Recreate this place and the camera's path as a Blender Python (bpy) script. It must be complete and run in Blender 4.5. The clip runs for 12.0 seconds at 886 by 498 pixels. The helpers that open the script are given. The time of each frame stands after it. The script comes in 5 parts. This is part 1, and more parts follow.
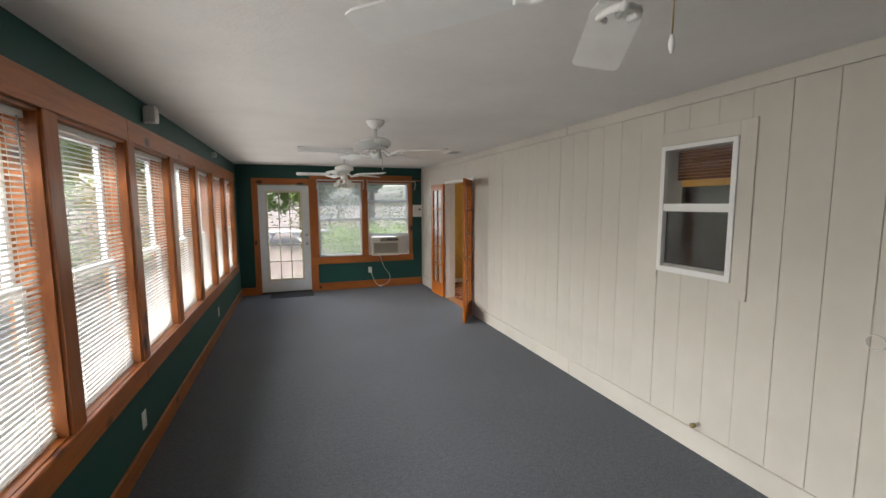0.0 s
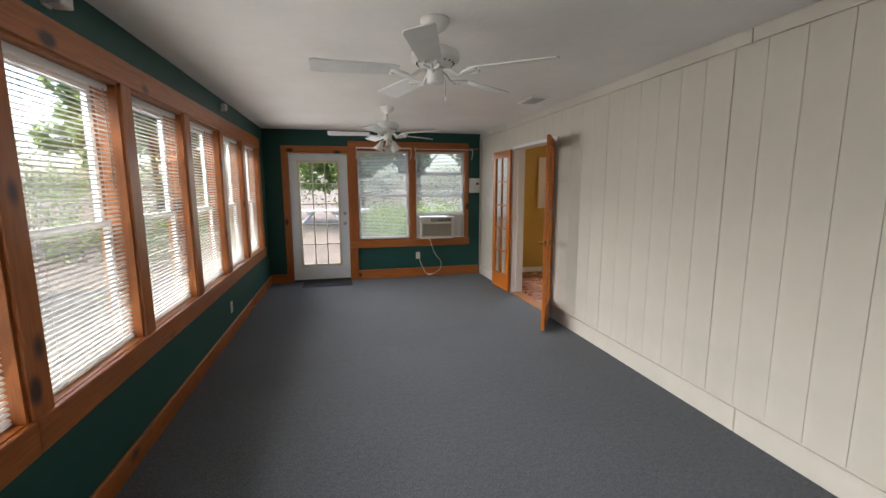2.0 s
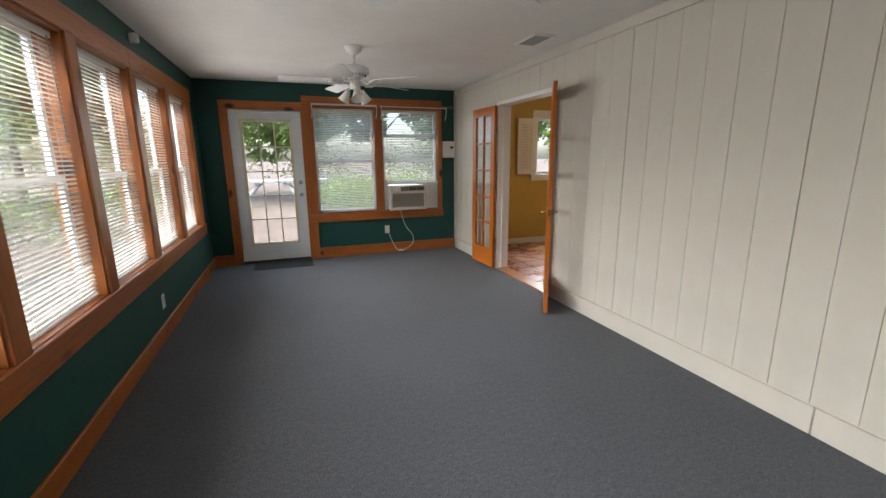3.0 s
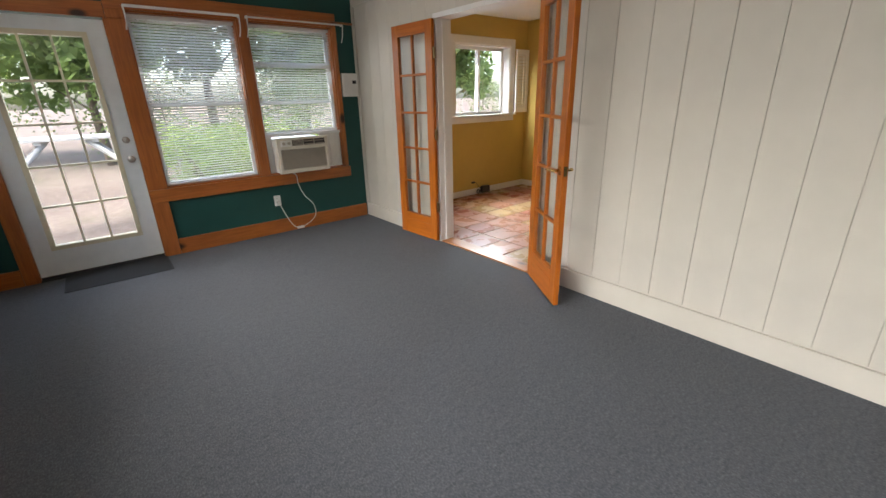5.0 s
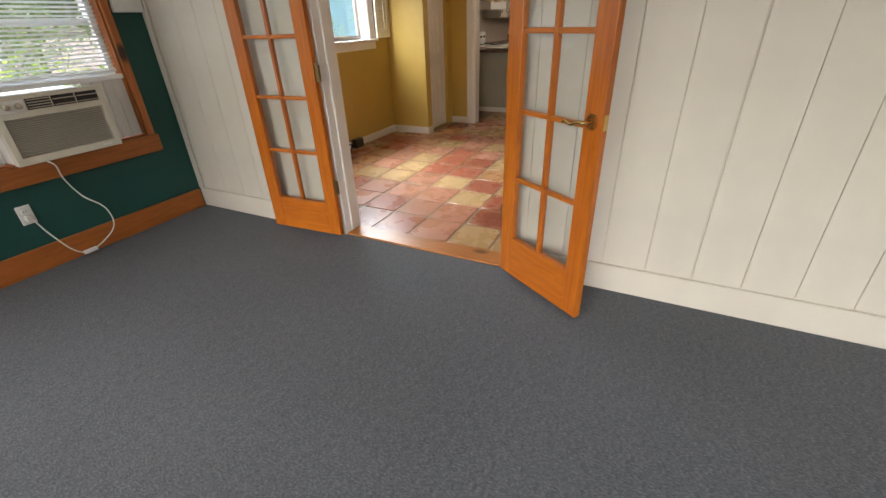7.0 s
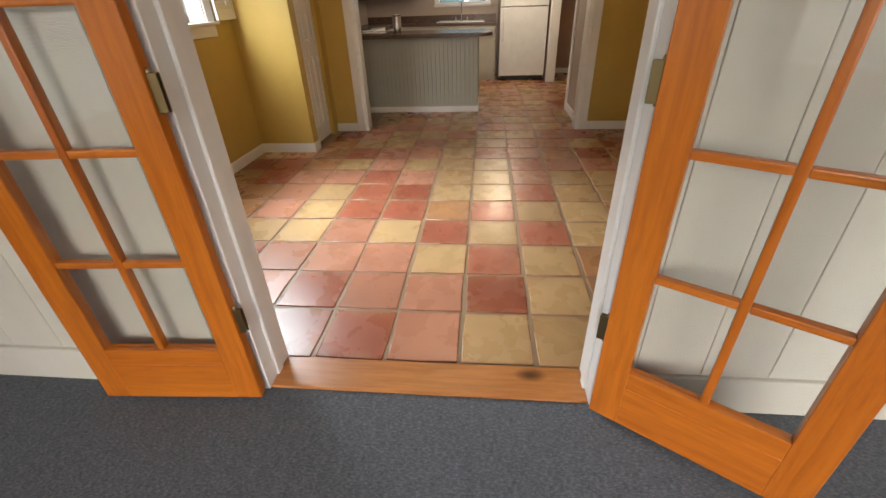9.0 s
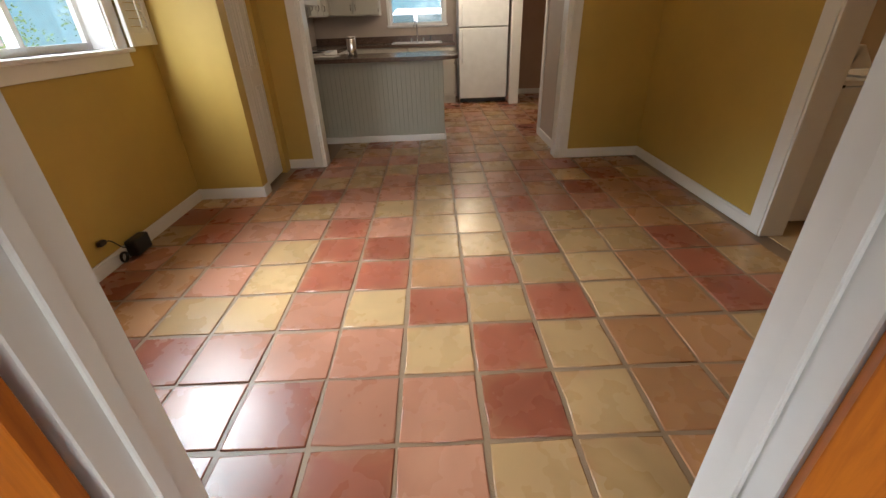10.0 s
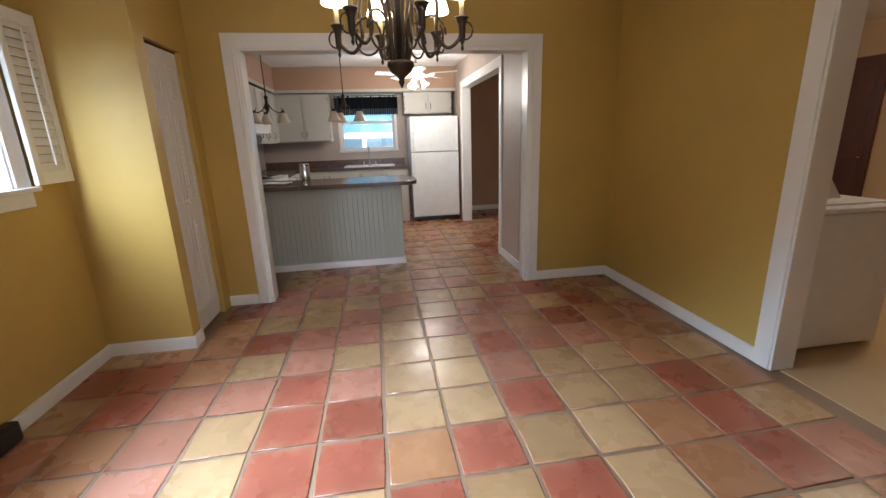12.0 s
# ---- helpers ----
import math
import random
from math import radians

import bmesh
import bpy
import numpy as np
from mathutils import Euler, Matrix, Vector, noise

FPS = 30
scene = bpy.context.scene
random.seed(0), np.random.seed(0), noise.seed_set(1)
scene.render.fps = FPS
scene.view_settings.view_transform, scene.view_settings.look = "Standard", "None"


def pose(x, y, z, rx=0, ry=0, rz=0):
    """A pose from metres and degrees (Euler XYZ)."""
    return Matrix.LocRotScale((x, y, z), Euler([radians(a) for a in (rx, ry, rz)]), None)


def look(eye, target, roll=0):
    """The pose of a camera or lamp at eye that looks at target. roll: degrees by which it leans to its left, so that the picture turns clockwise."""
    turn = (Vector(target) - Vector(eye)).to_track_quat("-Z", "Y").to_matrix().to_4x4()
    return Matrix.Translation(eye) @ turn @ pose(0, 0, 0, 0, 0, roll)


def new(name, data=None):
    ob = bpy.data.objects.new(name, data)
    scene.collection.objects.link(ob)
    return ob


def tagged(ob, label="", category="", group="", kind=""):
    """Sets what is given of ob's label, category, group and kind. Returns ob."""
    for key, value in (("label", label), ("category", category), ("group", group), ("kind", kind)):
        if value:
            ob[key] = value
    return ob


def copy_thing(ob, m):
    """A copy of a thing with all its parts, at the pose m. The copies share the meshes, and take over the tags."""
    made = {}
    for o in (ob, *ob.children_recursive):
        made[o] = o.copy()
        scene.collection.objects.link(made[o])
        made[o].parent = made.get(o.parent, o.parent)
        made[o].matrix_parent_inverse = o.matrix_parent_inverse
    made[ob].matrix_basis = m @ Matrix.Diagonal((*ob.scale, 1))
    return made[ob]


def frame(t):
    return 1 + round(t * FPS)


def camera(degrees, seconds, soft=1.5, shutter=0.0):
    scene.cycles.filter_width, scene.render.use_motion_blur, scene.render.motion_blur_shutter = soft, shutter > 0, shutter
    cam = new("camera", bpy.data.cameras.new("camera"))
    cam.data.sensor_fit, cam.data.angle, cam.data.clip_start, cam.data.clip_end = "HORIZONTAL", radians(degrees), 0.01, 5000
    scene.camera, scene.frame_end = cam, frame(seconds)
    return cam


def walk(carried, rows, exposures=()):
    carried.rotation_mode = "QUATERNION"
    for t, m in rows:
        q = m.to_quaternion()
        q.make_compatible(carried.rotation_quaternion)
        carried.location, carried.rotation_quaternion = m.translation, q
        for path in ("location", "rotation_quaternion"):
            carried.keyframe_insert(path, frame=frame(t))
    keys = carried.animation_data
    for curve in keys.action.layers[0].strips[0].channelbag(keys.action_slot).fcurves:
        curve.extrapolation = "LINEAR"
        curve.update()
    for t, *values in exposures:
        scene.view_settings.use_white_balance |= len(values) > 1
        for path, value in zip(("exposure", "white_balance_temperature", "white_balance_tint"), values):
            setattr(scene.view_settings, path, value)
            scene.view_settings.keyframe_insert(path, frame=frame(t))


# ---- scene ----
cam = camera(93.3, 12.0)
PATH = [
    (0, (0.445, 0.475, 1.677), (1.105, 2.351, 1.464), -0.2),
    (0.5, (0.504, 0.84, 1.658), (1.031, 2.757, 1.433), -0.1),
    (1, (0.554, 1.179, 1.616), (0.998, 3.115, 1.38), -0.0),
    (1.5, (0.621, 1.541, 1.574), (1.041, 3.48, 1.319), -0.0),
    (2, (0.627, 1.888, 1.515), (1.081, 3.814, 1.223), -0.2),
    (2.5, (0.578, 2.275, 1.447), (1.12, 4.168, 1.092), -0.3),
    (3, (0.518, 2.661, 1.415), (1.174, 4.502, 0.99), -0.5),
    (3.2, (0.508, 2.822, 1.421), (1.21, 4.639, 0.968), -0.6),
    (4.8, (0.372, 4.079, 1.406), (1.503, 5.594, 0.753), -0.9),
    (5, (0.394, 4.238, 1.388), (1.577, 5.699, 0.706), -1.4),
    (5.5, (0.462, 4.595, 1.335), (1.768, 5.908, 0.581), -1.7),
    (6, (0.565, 4.926, 1.327), (1.975, 6.073, 0.493), -1.9),
    (6.5, (0.727, 5.266, 1.318), (2.221, 6.244, 0.417), -2.2),
    (7, (0.888, 5.584, 1.305), (2.448, 6.388, 0.345), -2.2),
    (7.2, (0.961, 5.713, 1.3), (2.545, 6.451, 0.327), -2.1),
    (8.8, (1.822, 6.535, 1.217), (3.527, 6.772, 0.2), -2.0),
    (9, (1.925, 6.622, 1.227), (3.634, 6.807, 0.205), -2.1),
    (9.5, (2.208, 6.752, 1.242), (3.934, 6.827, 0.234), -2.1),
    (10, (2.507, 6.833, 1.242), (4.258, 6.815, 0.275), -2.1),
    (10.5, (2.735, 6.88, 1.22), (4.525, 6.794, 0.33), -2.1),
    (11, (2.924, 6.924, 1.226), (4.761, 6.777, 0.449), -2.0),
    (11.5, (3.013, 6.938, 1.277), (4.894, 6.732, 0.63), -1.9),
    (12, (2.972, 6.96, 1.325), (4.882, 6.67, 0.807), -1.9),
]
EXPOSURES = [(0, 3.26, 6500, 10), (2.5, 3.2, 6500, 10), (5.0, 3.4, 6600, 10), (7.0, 3.42, 6800, 10), (9.0, 3.5, 6750, 10), (10.0, 3.3, 6500, 10), (11.0, 3.48, 6150, 10), (11.5, 3.58, 6000, 10), (12.0, 3.72, 5350, 10)]
walk(cam, [(t, look(eye, target, roll)) for t, eye, target, roll in PATH], EXPOSURES)

# ---- daylight: a bright overcast sky and a very soft sun ----
world = bpy.data.worlds.new("sky")
scene.world = world
world.use_nodes = True
wn = world.node_tree.nodes
sky = wn.new("ShaderNodeTexSky")
sky.sky_type, sky.sun_disc = "NISHITA", False
sky.sun_elevation, sky.sun_rotation = radians(56), radians(-108)
sky.air_density, sky.dust_density, sky.ozone_density = 1.0, 4.0, 1.0
world.node_tree.links.new(sky.outputs["Color"], wn["Background"].inputs["Color"])
wn["Background"].inputs["Strength"].default_value = 0.112
sun = new("sun", bpy.data.lights.new("sun", "SUN"))
sun.data.energy, sun.data.angle, sun.data.color = 0.5, radians(40), (1.0, 0.96, 0.9)
sun.matrix_world = look((0, 0, 20), (12.5, 4.2, 0))


def lamp(name, place, watts, colour, radius=0.04):
    ob = new(name, bpy.data.lights.new(name, "POINT"))
    ob.data.energy, ob.data.color, ob.data.shadow_soft_size = watts, colour, radius
    ob.location = place
    return ob


def window_light(name, place, target, width, height, watts, colour, spread):
    """The sky's light through an opening, thrown straight in."""
    ob = new(name, bpy.data.lights.new(name, "AREA"))
    ob.data.shape, ob.data.size, ob.data.size_y = "RECTANGLE", width, height
    ob.data.energy, ob.data.color, ob.data.spread = watts, colour, radians(spread)
    ob.matrix_world = look(place, target)
    return ob


for z in (0.88, 1.36, 1.84):
    window_light("sky_through_west_windows", (-0.57, 4.25, z), (2.0, 4.25, z - 1.3), 8.4, 0.3, 2.2, (1.0, 0.975, 0.94), 64)
window_light("level_sky_through_west_windows", (-0.735, 4.2, 1.36), (3, 4.2, 1.1), 8.6, 1.4, 0.6, (1.0, 0.975, 0.94), 150)
window_light("sky_through_north_openings", (1.25, 9.1, 1.3), (1.25, 6.5, 0.1), 2.9, 1.6, 1.6, (0.97, 0.99, 1.0), 150)
window_light("level_sky_through_west_windows", (-0.566, 4.2, 1.36), (3, 4.2, 1.1), 8.5, 1.38, 1.6, (1.0, 0.975, 0.94), 86)
window_light("ground_glow_through_west_windows", (-0.53, 4.25, 1.7), (0.5, 4.25, 2.3), 8.4, 0.4, 1.8, (1.0, 0.97, 0.93), 100)
window_light("sky_through_dining_window", (4.87, 8.82, 1.6), (4.35, 7.5, 0.2), 1.0, 0.8, 3.0, (0.84, 0.94, 1.0), 72)
window_light("side_sky_through_dining_window", (4.7, 8.82, 1.6), (5.8, 8.45, 0.9), 0.2, 0.8, 0.35, (0.92, 0.97, 1.0), 70)


# ---- materials ----
class Mat:
    """A node material with short ways to add nodes."""

    def __init__(self, name):
        self.m = bpy.data.materials.new(name)
        self.m.use_nodes = True
        self.n, self.l = self.m.node_tree.nodes, self.m.node_tree.links
        self.b = self.n["Principled BSDF"]

    def put(self, kind, **values):
        node = self.n.new("ShaderNode" + kind)
        for key, value in values.items():
            node.inputs[key].default_value = value
        return node

    def join(self, a, b):
        self.l.new(a, b)

    def coords(self, scale=(1, 1, 1), space="Object", shift=False):
        mp = self.put("Mapping", Scale=scale)
        self.join(self.n.new("ShaderNodeTexCoord").outputs[space], mp.inputs["Vector"])
        if shift:
            info = self.n.new("ShaderNodeObjectInfo")
            mul = self.n.new("ShaderNodeVectorMath")
            mul.operation = "SCALE"
            mul.inputs[0].default_value = (37, 19, 53)
            self.join(info.outputs["Random"], mul.inputs["Scale"])
            self.join(mul.outputs[0], mp.inputs["Location"])
        return mp.outputs["Vector"]

    def noise(self, vec, scale, detail=4, rough=0.55, distortion=0.0):
        node = self.put("TexNoise", Scale=scale, Detail=detail, Roughness=rough, Distortion=distortion)
        self.join(vec, node.inputs["Vector"])
        return node.outputs["Fac"]

    def ramp(self, fac, *stops):
        node = self.n.new("ShaderNodeValToRGB")
        el = node.color_ramp.elements
        while len(el) < len(stops):
            el.new(0.5)
        for e, (p, c) in zip(el, stops):
            e.position, e.color = p, (*c, 1) if len(c) == 3 else c
        self.join(fac, node.inputs["Fac"])
        return node.outputs["Color"]

    def mix(self, fac, a, b, mode="MIX"):
        node = self.n.new("ShaderNodeMix")
        node.data_type, node.blend_type = "RGBA", mode
        for value, sock in ((fac, node.inputs[0]), (a, node.inputs[6]), (b, node.inputs[7])):
            if isinstance(value, (int, float)):
                sock.default_value = value
            elif isinstance(value, tuple):
                sock.default_value = (*value, 1)
            else:
                self.join(value, sock)
        return node.outputs[2]

    def bump(self, height, strength, distance=0.01):
        node = self.put("Bump", Strength=strength, Distance=distance)
        self.join(height, node.inputs["Height"])
        self.join(node.outputs["Normal"], self.b.inputs["Normal"])

    def colour(self, c):
        if isinstance(c, tuple):
            self.b.inputs["Base Color"].default_value = (*c, 1)
        else:
            self.join(c, self.b.inputs["Base Color"])

    def gloss(self, rough, metal=0.0, spec=0.5):
        self.b.inputs["Roughness"].default_value = rough
        self.b.inputs["Metallic"].default_value = metal
        self.b.inputs["Specular IOR Level"].default_value = spec
        return self


def paint(name, c, rough=0.5, vary=0.08, grain=180.0, relief=0.06, spec=0.4):
    m = Mat(name)
    v = m.coords()
    big = m.noise(v, 1.3, 3)
    lo, hi = tuple(x * (1 - vary) for x in c), tuple(min(1, x * (1 + vary)) for x in c)
    col = m.ramp(big, (0.3, lo), (0.7, hi))
    fine = m.noise(v, 14, 5)
    col = m.mix(0.12, col, m.ramp(fine, (0.35, tuple(x * 0.82 for x in c)), (0.65, c)))
    m.colour(col)
    m.bump(m.noise(v, grain, 3), relief, 0.004)
    return m.gloss(rough, 0, spec).m


def plain(name, c, rough=0.4, metal=0.0, spec=0.5):
    m = Mat(name)
    m.colour(m.ramp(m.noise(m.coords(), 9, 3), (0.3, tuple(x * 0.92 for x in c)), (0.7, c)))
    return m.gloss(rough, metal, spec).m


def wood(name, axis, dark, light, knot=(0.035, 0.011, 0.004), rough=0.35, knots=1.0):
    """Boards with the grain along one axis, and knots."""
    m = Mat(name)
    s = [1.0, 1.0, 1.0]
    s["xyz".index(axis)] = 0.07
    v = m.coords(tuple(s), shift=True)
    warp = m.noise(v, 5, 3, 0.5, 0.4)
    grain = m.noise(v, 55, 5, 0.65, 0.5)
    col = m.ramp(warp, (0.25, dark), (0.75, light))
    col = m.mix(0.35, col, m.ramp(grain, (0.35, tuple(x * 0.62 for x in dark)), (0.6, light)))
    if knots:
        s2 = [1.0, 1.0, 1.0]
        s2["xyz".index(axis)] = 0.55
        vor = m.put("TexVoronoi", Scale=4.6, Randomness=1.0)
        m.join(m.coords(tuple(s2), shift=True), vor.inputs["Vector"])
        spot = m.ramp(vor.outputs["Distance"], (0.09, (knots,) * 3), (0.19, (0, 0, 0)))
        col = m.mix(spot, col, knot)
    m.colour(col)
    m.bump(grain, 0.12, 0.002)
    return m.gloss(rough).m


def glass(name, tint=(0.985, 0.995, 0.99), dirt=0.03):
    m = Mat(name)
    m.n.remove(m.b)
    clear = m.put("BsdfTransparent", Color=(*tint, 1))
    shine = m.put("BsdfGlossy", Roughness=0.02)
    film = m.put("BsdfDiffuse", Color=(0.7, 0.72, 0.7, 1))
    facing = m.put("LayerWeight", Blend=0.5)
    fres = m.n.new("ShaderNodeMath")
    fres.operation = "POWER"
    fres.inputs[1].default_value = 4.0
    m.join(facing.outputs["Facing"], fres.inputs[0])
    lift = m.n.new("ShaderNodeMath")
    lift.operation = "MULTIPLY_ADD"
    lift.inputs[1].default_value, lift.inputs[2].default_value = 0.85, 0.03
    m.join(fres.outputs[0], lift.inputs[0])
    add, add2 = m.n.new("ShaderNodeMixShader"), m.n.new("ShaderNodeMixShader")
    m.join(lift.outputs[0], add.inputs[0])
    m.join(clear.outputs[0], add.inputs[1])
    m.join(shine.outputs[0], add.inputs[2])
    smear = m.ramp(m.noise(m.coords(), 6, 4), (0.45, (0, 0, 0)), (0.8, (dirt,) * 3))
    m.join(smear, add2.inputs[0])
    m.join(add.outputs[0], add2.inputs[1])
    m.join(film.outputs[0], add2.inputs[2])
    m.join(add2.outputs[0], m.n["Material Output"].inputs["Surface"])
    return m.m


def glowing(name, c, strength):
    m = Mat(name)
    m.colour((0.9, 0.88, 0.8))
    m.b.inputs["Emission Color"].default_value = (*c, 1)
    m.b.inputs["Emission Strength"].default_value = strength
    return m.m


def carpet_material():
    m = Mat("carpet")
    v = m.coords()
    fib = m.noise(m.coords((1.0, 0.5, 1.0)), 150, 3, 0.75)
    mid = m.noise(v, 30, 5, 0.75)
    big = m.noise(v, 0.8, 3)
    col = m.ramp(fib, (0.36, (0.018, 0.020, 0.025)), (0.5, (0.075, 0.082, 0.095)), (0.66, (0.2, 0.215, 0.24)))
    col = m.mix(0.45, col, m.ramp(mid, (0.38, (0.048, 0.052, 0.061)), (0.62, (0.115, 0.124, 0.14))))
    col = m.mix(0.35, col, m.ramp(big, (0.35, (0.06, 0.064, 0.074)), (0.65, (0.088, 0.095, 0.108))))
    m.colour(col)
    m.bump(fib, 0.6, 0.006)
    m.gloss(0.95, 0, 0.15)
    m.b.inputs["Sheen Weight"].default_value = 0.1
    return m.m


def tile_material(name, base, edge, edge_amount):
    """Hand-made sealed clay tile: cloudy colour, a worn rim of another clay in uneven patches, slightly wavy glossy face."""
    m = Mat(name)
    v = m.coords(shift=True)
    cloud = m.noise(v, 4, 3, 0.5, 0.6)
    col = m.ramp(cloud, (0.25, tuple(x * 0.8 for x in base)), (0.5, base), (0.8, tuple(min(1, x * 1.12) for x in base)))
    own = m.n.new("ShaderNodeSeparateXYZ")
    m.join(m.n.new("ShaderNodeTexCoord").outputs["Object"], own.inputs[0])
    sides = []
    for axis in "XY":
        node = m.n.new("ShaderNodeMath")
        node.operation = "ABSOLUTE"
        m.join(own.outputs[axis], node.inputs[0])
        sides.append(node.outputs[0])
    far = m.n.new("ShaderNodeMath")
    far.operation = "MAXIMUM"
    m.join(sides[0], far.inputs[0])
    m.join(sides[1], far.inputs[1])
    wander = m.n.new("ShaderNodeMath")
    wander.operation = "MULTIPLY_ADD"
    m.join(m.noise(v, 9, 4, 0.55, 0.5), wander.inputs[0])
    wander.inputs[1].default_value = 0.16
    m.join(far.outputs[0], wander.inputs[2])
    rim = m.ramp(wander.outputs[0], (0.19, (0, 0, 0)), (0.25, (edge_amount * 0.6,) * 3))
    col = m.mix(rim, col, edge)
    stain = m.ramp(m.noise(v, 2.6, 4, 0.6, 0.8), (0.5, (0, 0, 0)), (0.9, (edge_amount * 0.25,) * 3))
    col = m.mix(stain, col, edge)
    vor = m.put("TexVoronoi", Scale=16.0, Randomness=1.0)
    m.join(v, vor.inputs["Vector"])
    col = m.mix(m.ramp(vor.outputs["Distance"], (0.015, (0.5,) * 3), (0.04, (0, 0, 0))), col, tuple(x * 0.45 for x in base))
    info = m.n.new("ShaderNodeObjectInfo")
    col = m.mix(1.0, col, m.ramp(info.outputs["Random"], (0, (0.74, 0.7, 0.67)), (1, (1, 1, 1))), "MULTIPLY")
    m.colour(col)
    m.bump(m.noise(v, 7, 2), 0.12, 0.012)
    rough = m.ramp(m.noise(v, 6, 3), (0.3, (0.22,) * 3), (0.75, (0.36,) * 3))
    m.join(rough, m.b.inputs["Roughness"])
    return m.m


PINE_D, PINE_L = (0.265, 0.07, 0.013), (0.48, 0.155, 0.031)
FIR_D, FIR_L = (0.36, 0.085, 0.008), (0.55, 0.165, 0.016)
pine = {a: wood("knotty_pine_" + a, a, PINE_D, PINE_L) for a in "xyz"}
fir = {a: wood("fir_" + a, a, FIR_D, FIR_L, rough=0.28, knots=0.0) for a in "xyz"}
threshold_wood = wood("threshold_wood", "y", (0.3, 0.105, 0.03), (0.48, 0.2, 0.06), rough=0.3)
carpet_mat = carpet_material()
green_paint = paint("green_wall_paint", (0.012, 0.072, 0.062), 0.5)
cream_paint = paint("cream_panel_paint", (0.58, 0.542, 0.475), 0.45)
groove_dark = plain("groove_shadow_paint", (0.3, 0.27, 0.22), 0.7)
mustard_paint = paint("mustard_wall_paint", (0.52, 0.36, 0.09), 0.5)
brown_paint = paint("brown_wall_paint", (0.43, 0.275, 0.19), 0.5)
taupe_paint = paint("taupe_wall_paint", (0.46, 0.38, 0.33), 0.5)
white_gloss = paint("white_trim_paint", (0.8, 0.79, 0.77), 0.3, 0.03, 60, 0.03)
white_vinyl = plain("white_vinyl", (0.82, 0.83, 0.83), 0.35)
door_white = plain("white_door_enamel", (0.72, 0.77, 0.79), 0.3)
ceiling_paint = paint("textured_ceiling_paint", (0.84, 0.82, 0.79), 0.8, 0.05, 55, 0.55, 0.2)
fan_white = plain("fan_white_enamel", (0.84, 0.84, 0.82), 0.3)
plastic_white = plain("white_plastic", (0.78, 0.77, 0.73), 0.4)
plastic_grey = plain("grey_plastic", (0.33, 0.32, 0.29), 0.5)
plastic_tan = plain("tan_plastic", (0.5, 0.46, 0.38), 0.5)
black_plastic = plain("black_plastic", (0.012, 0.012, 0.013), 0.4)
rubber_black = plain("black_rubber", (0.03, 0.032, 0.035), 0.8)
brass = plain("polished_brass", (0.72, 0.5, 0.2), 0.22, 1.0)
old_brass = plain("antique_brass", (0.3, 0.22, 0.11), 0.38, 1.0)
nickel = plain("dull_nickel", (0.45, 0.44, 0.42), 0.3, 1.0)
chrome = plain("chrome", (0.75, 0.76, 0.78), 0.12, 1.0)
bronze = plain("dark_bronze", (0.055, 0.038, 0.028), 0.4, 0.7)
pane_glass = glass("window_glass")
appliance_white = plain("appliance_enamel", (0.76, 0.77, 0.78), 0.25)
cabinet_paint = paint("grey_cabinet_paint", (0.5, 0.48, 0.43), 0.4, 0.04)
sage_paint = paint("sage_panel_paint", (0.41, 0.41, 0.35), 0.45, 0.05)
grout_mat = paint("grout", (0.24, 0.16, 0.1), 0.4, 0.2, 90, 0.4)
laundry_floor_mat = paint("tan_vinyl_floor", (0.5, 0.36, 0.2), 0.35, 0.15)
dark_wood = wood("dark_stained_wood", "z", (0.07, 0.018, 0.008), (0.13, 0.036, 0.014), rough=0.35, knots=0.0)


def counter_material():
    m = Mat("brown_laminate")
    v = m.coords()
    m.colour(m.ramp(m.noise(v, 60, 6, 0.8), (0.35, (0.035, 0.02, 0.015)), (0.5, (0.1, 0.06, 0.045)), (0.7, (0.22, 0.15, 0.12))))
    return m.gloss(0.22).m


counter_mat = counter_material()
tile_red = tile_material("tile_red", (0.3, 0.088, 0.05), (0.5, 0.3, 0.15), 0.45)
tile_pink = tile_material("tile_salmon", (0.42, 0.19, 0.118), (0.4, 0.155, 0.1), 0.5)
tile_tan = tile_material("tile_orange_tan", (0.4, 0.2, 0.088), (0.38, 0.15, 0.09), 0.6)
tile_cream = tile_material("tile_straw", (0.45, 0.295, 0.14), (0.45, 0.2, 0.11), 0.7)


# ---- mesh helpers ----
def box_into(bm, x0, x1, y0, y1, z0, z1):
    vs = [bm.verts.new((x, y, z)) for x in (x0, x1) for y in (y0, y1) for z in (z0, z1)]
    for f in ((0, 1, 3, 2), (4, 6, 7, 5), (0, 4, 5, 1), (2, 3, 7, 6), (0, 2, 6, 4), (1, 5, 7, 3)):
        bm.faces.new([vs[i] for i in f])
    return vs


def soften(bm, width, segments=2):
    bmesh.ops.bevel(bm, geom=bm.edges[:], offset=width, segments=segments, profile=0.6, affect="EDGES")
    return bm


def box(x0, x1, y0, y1, z0, z1, bevel=0.0, segments=2):
    bm = bmesh.new()
    box_into(bm, min(x0, x1), max(x0, x1), min(y0, y1), max(y0, y1), min(z0, z1), max(z0, z1))
    return soften(bm, bevel, segments) if bevel else bm


def boxes(*many, bevel=0.0):
    bm = bmesh.new()
    for b in many:
        box_into(bm, *b)
    return soften(bm, bevel, 1) if bevel else bm


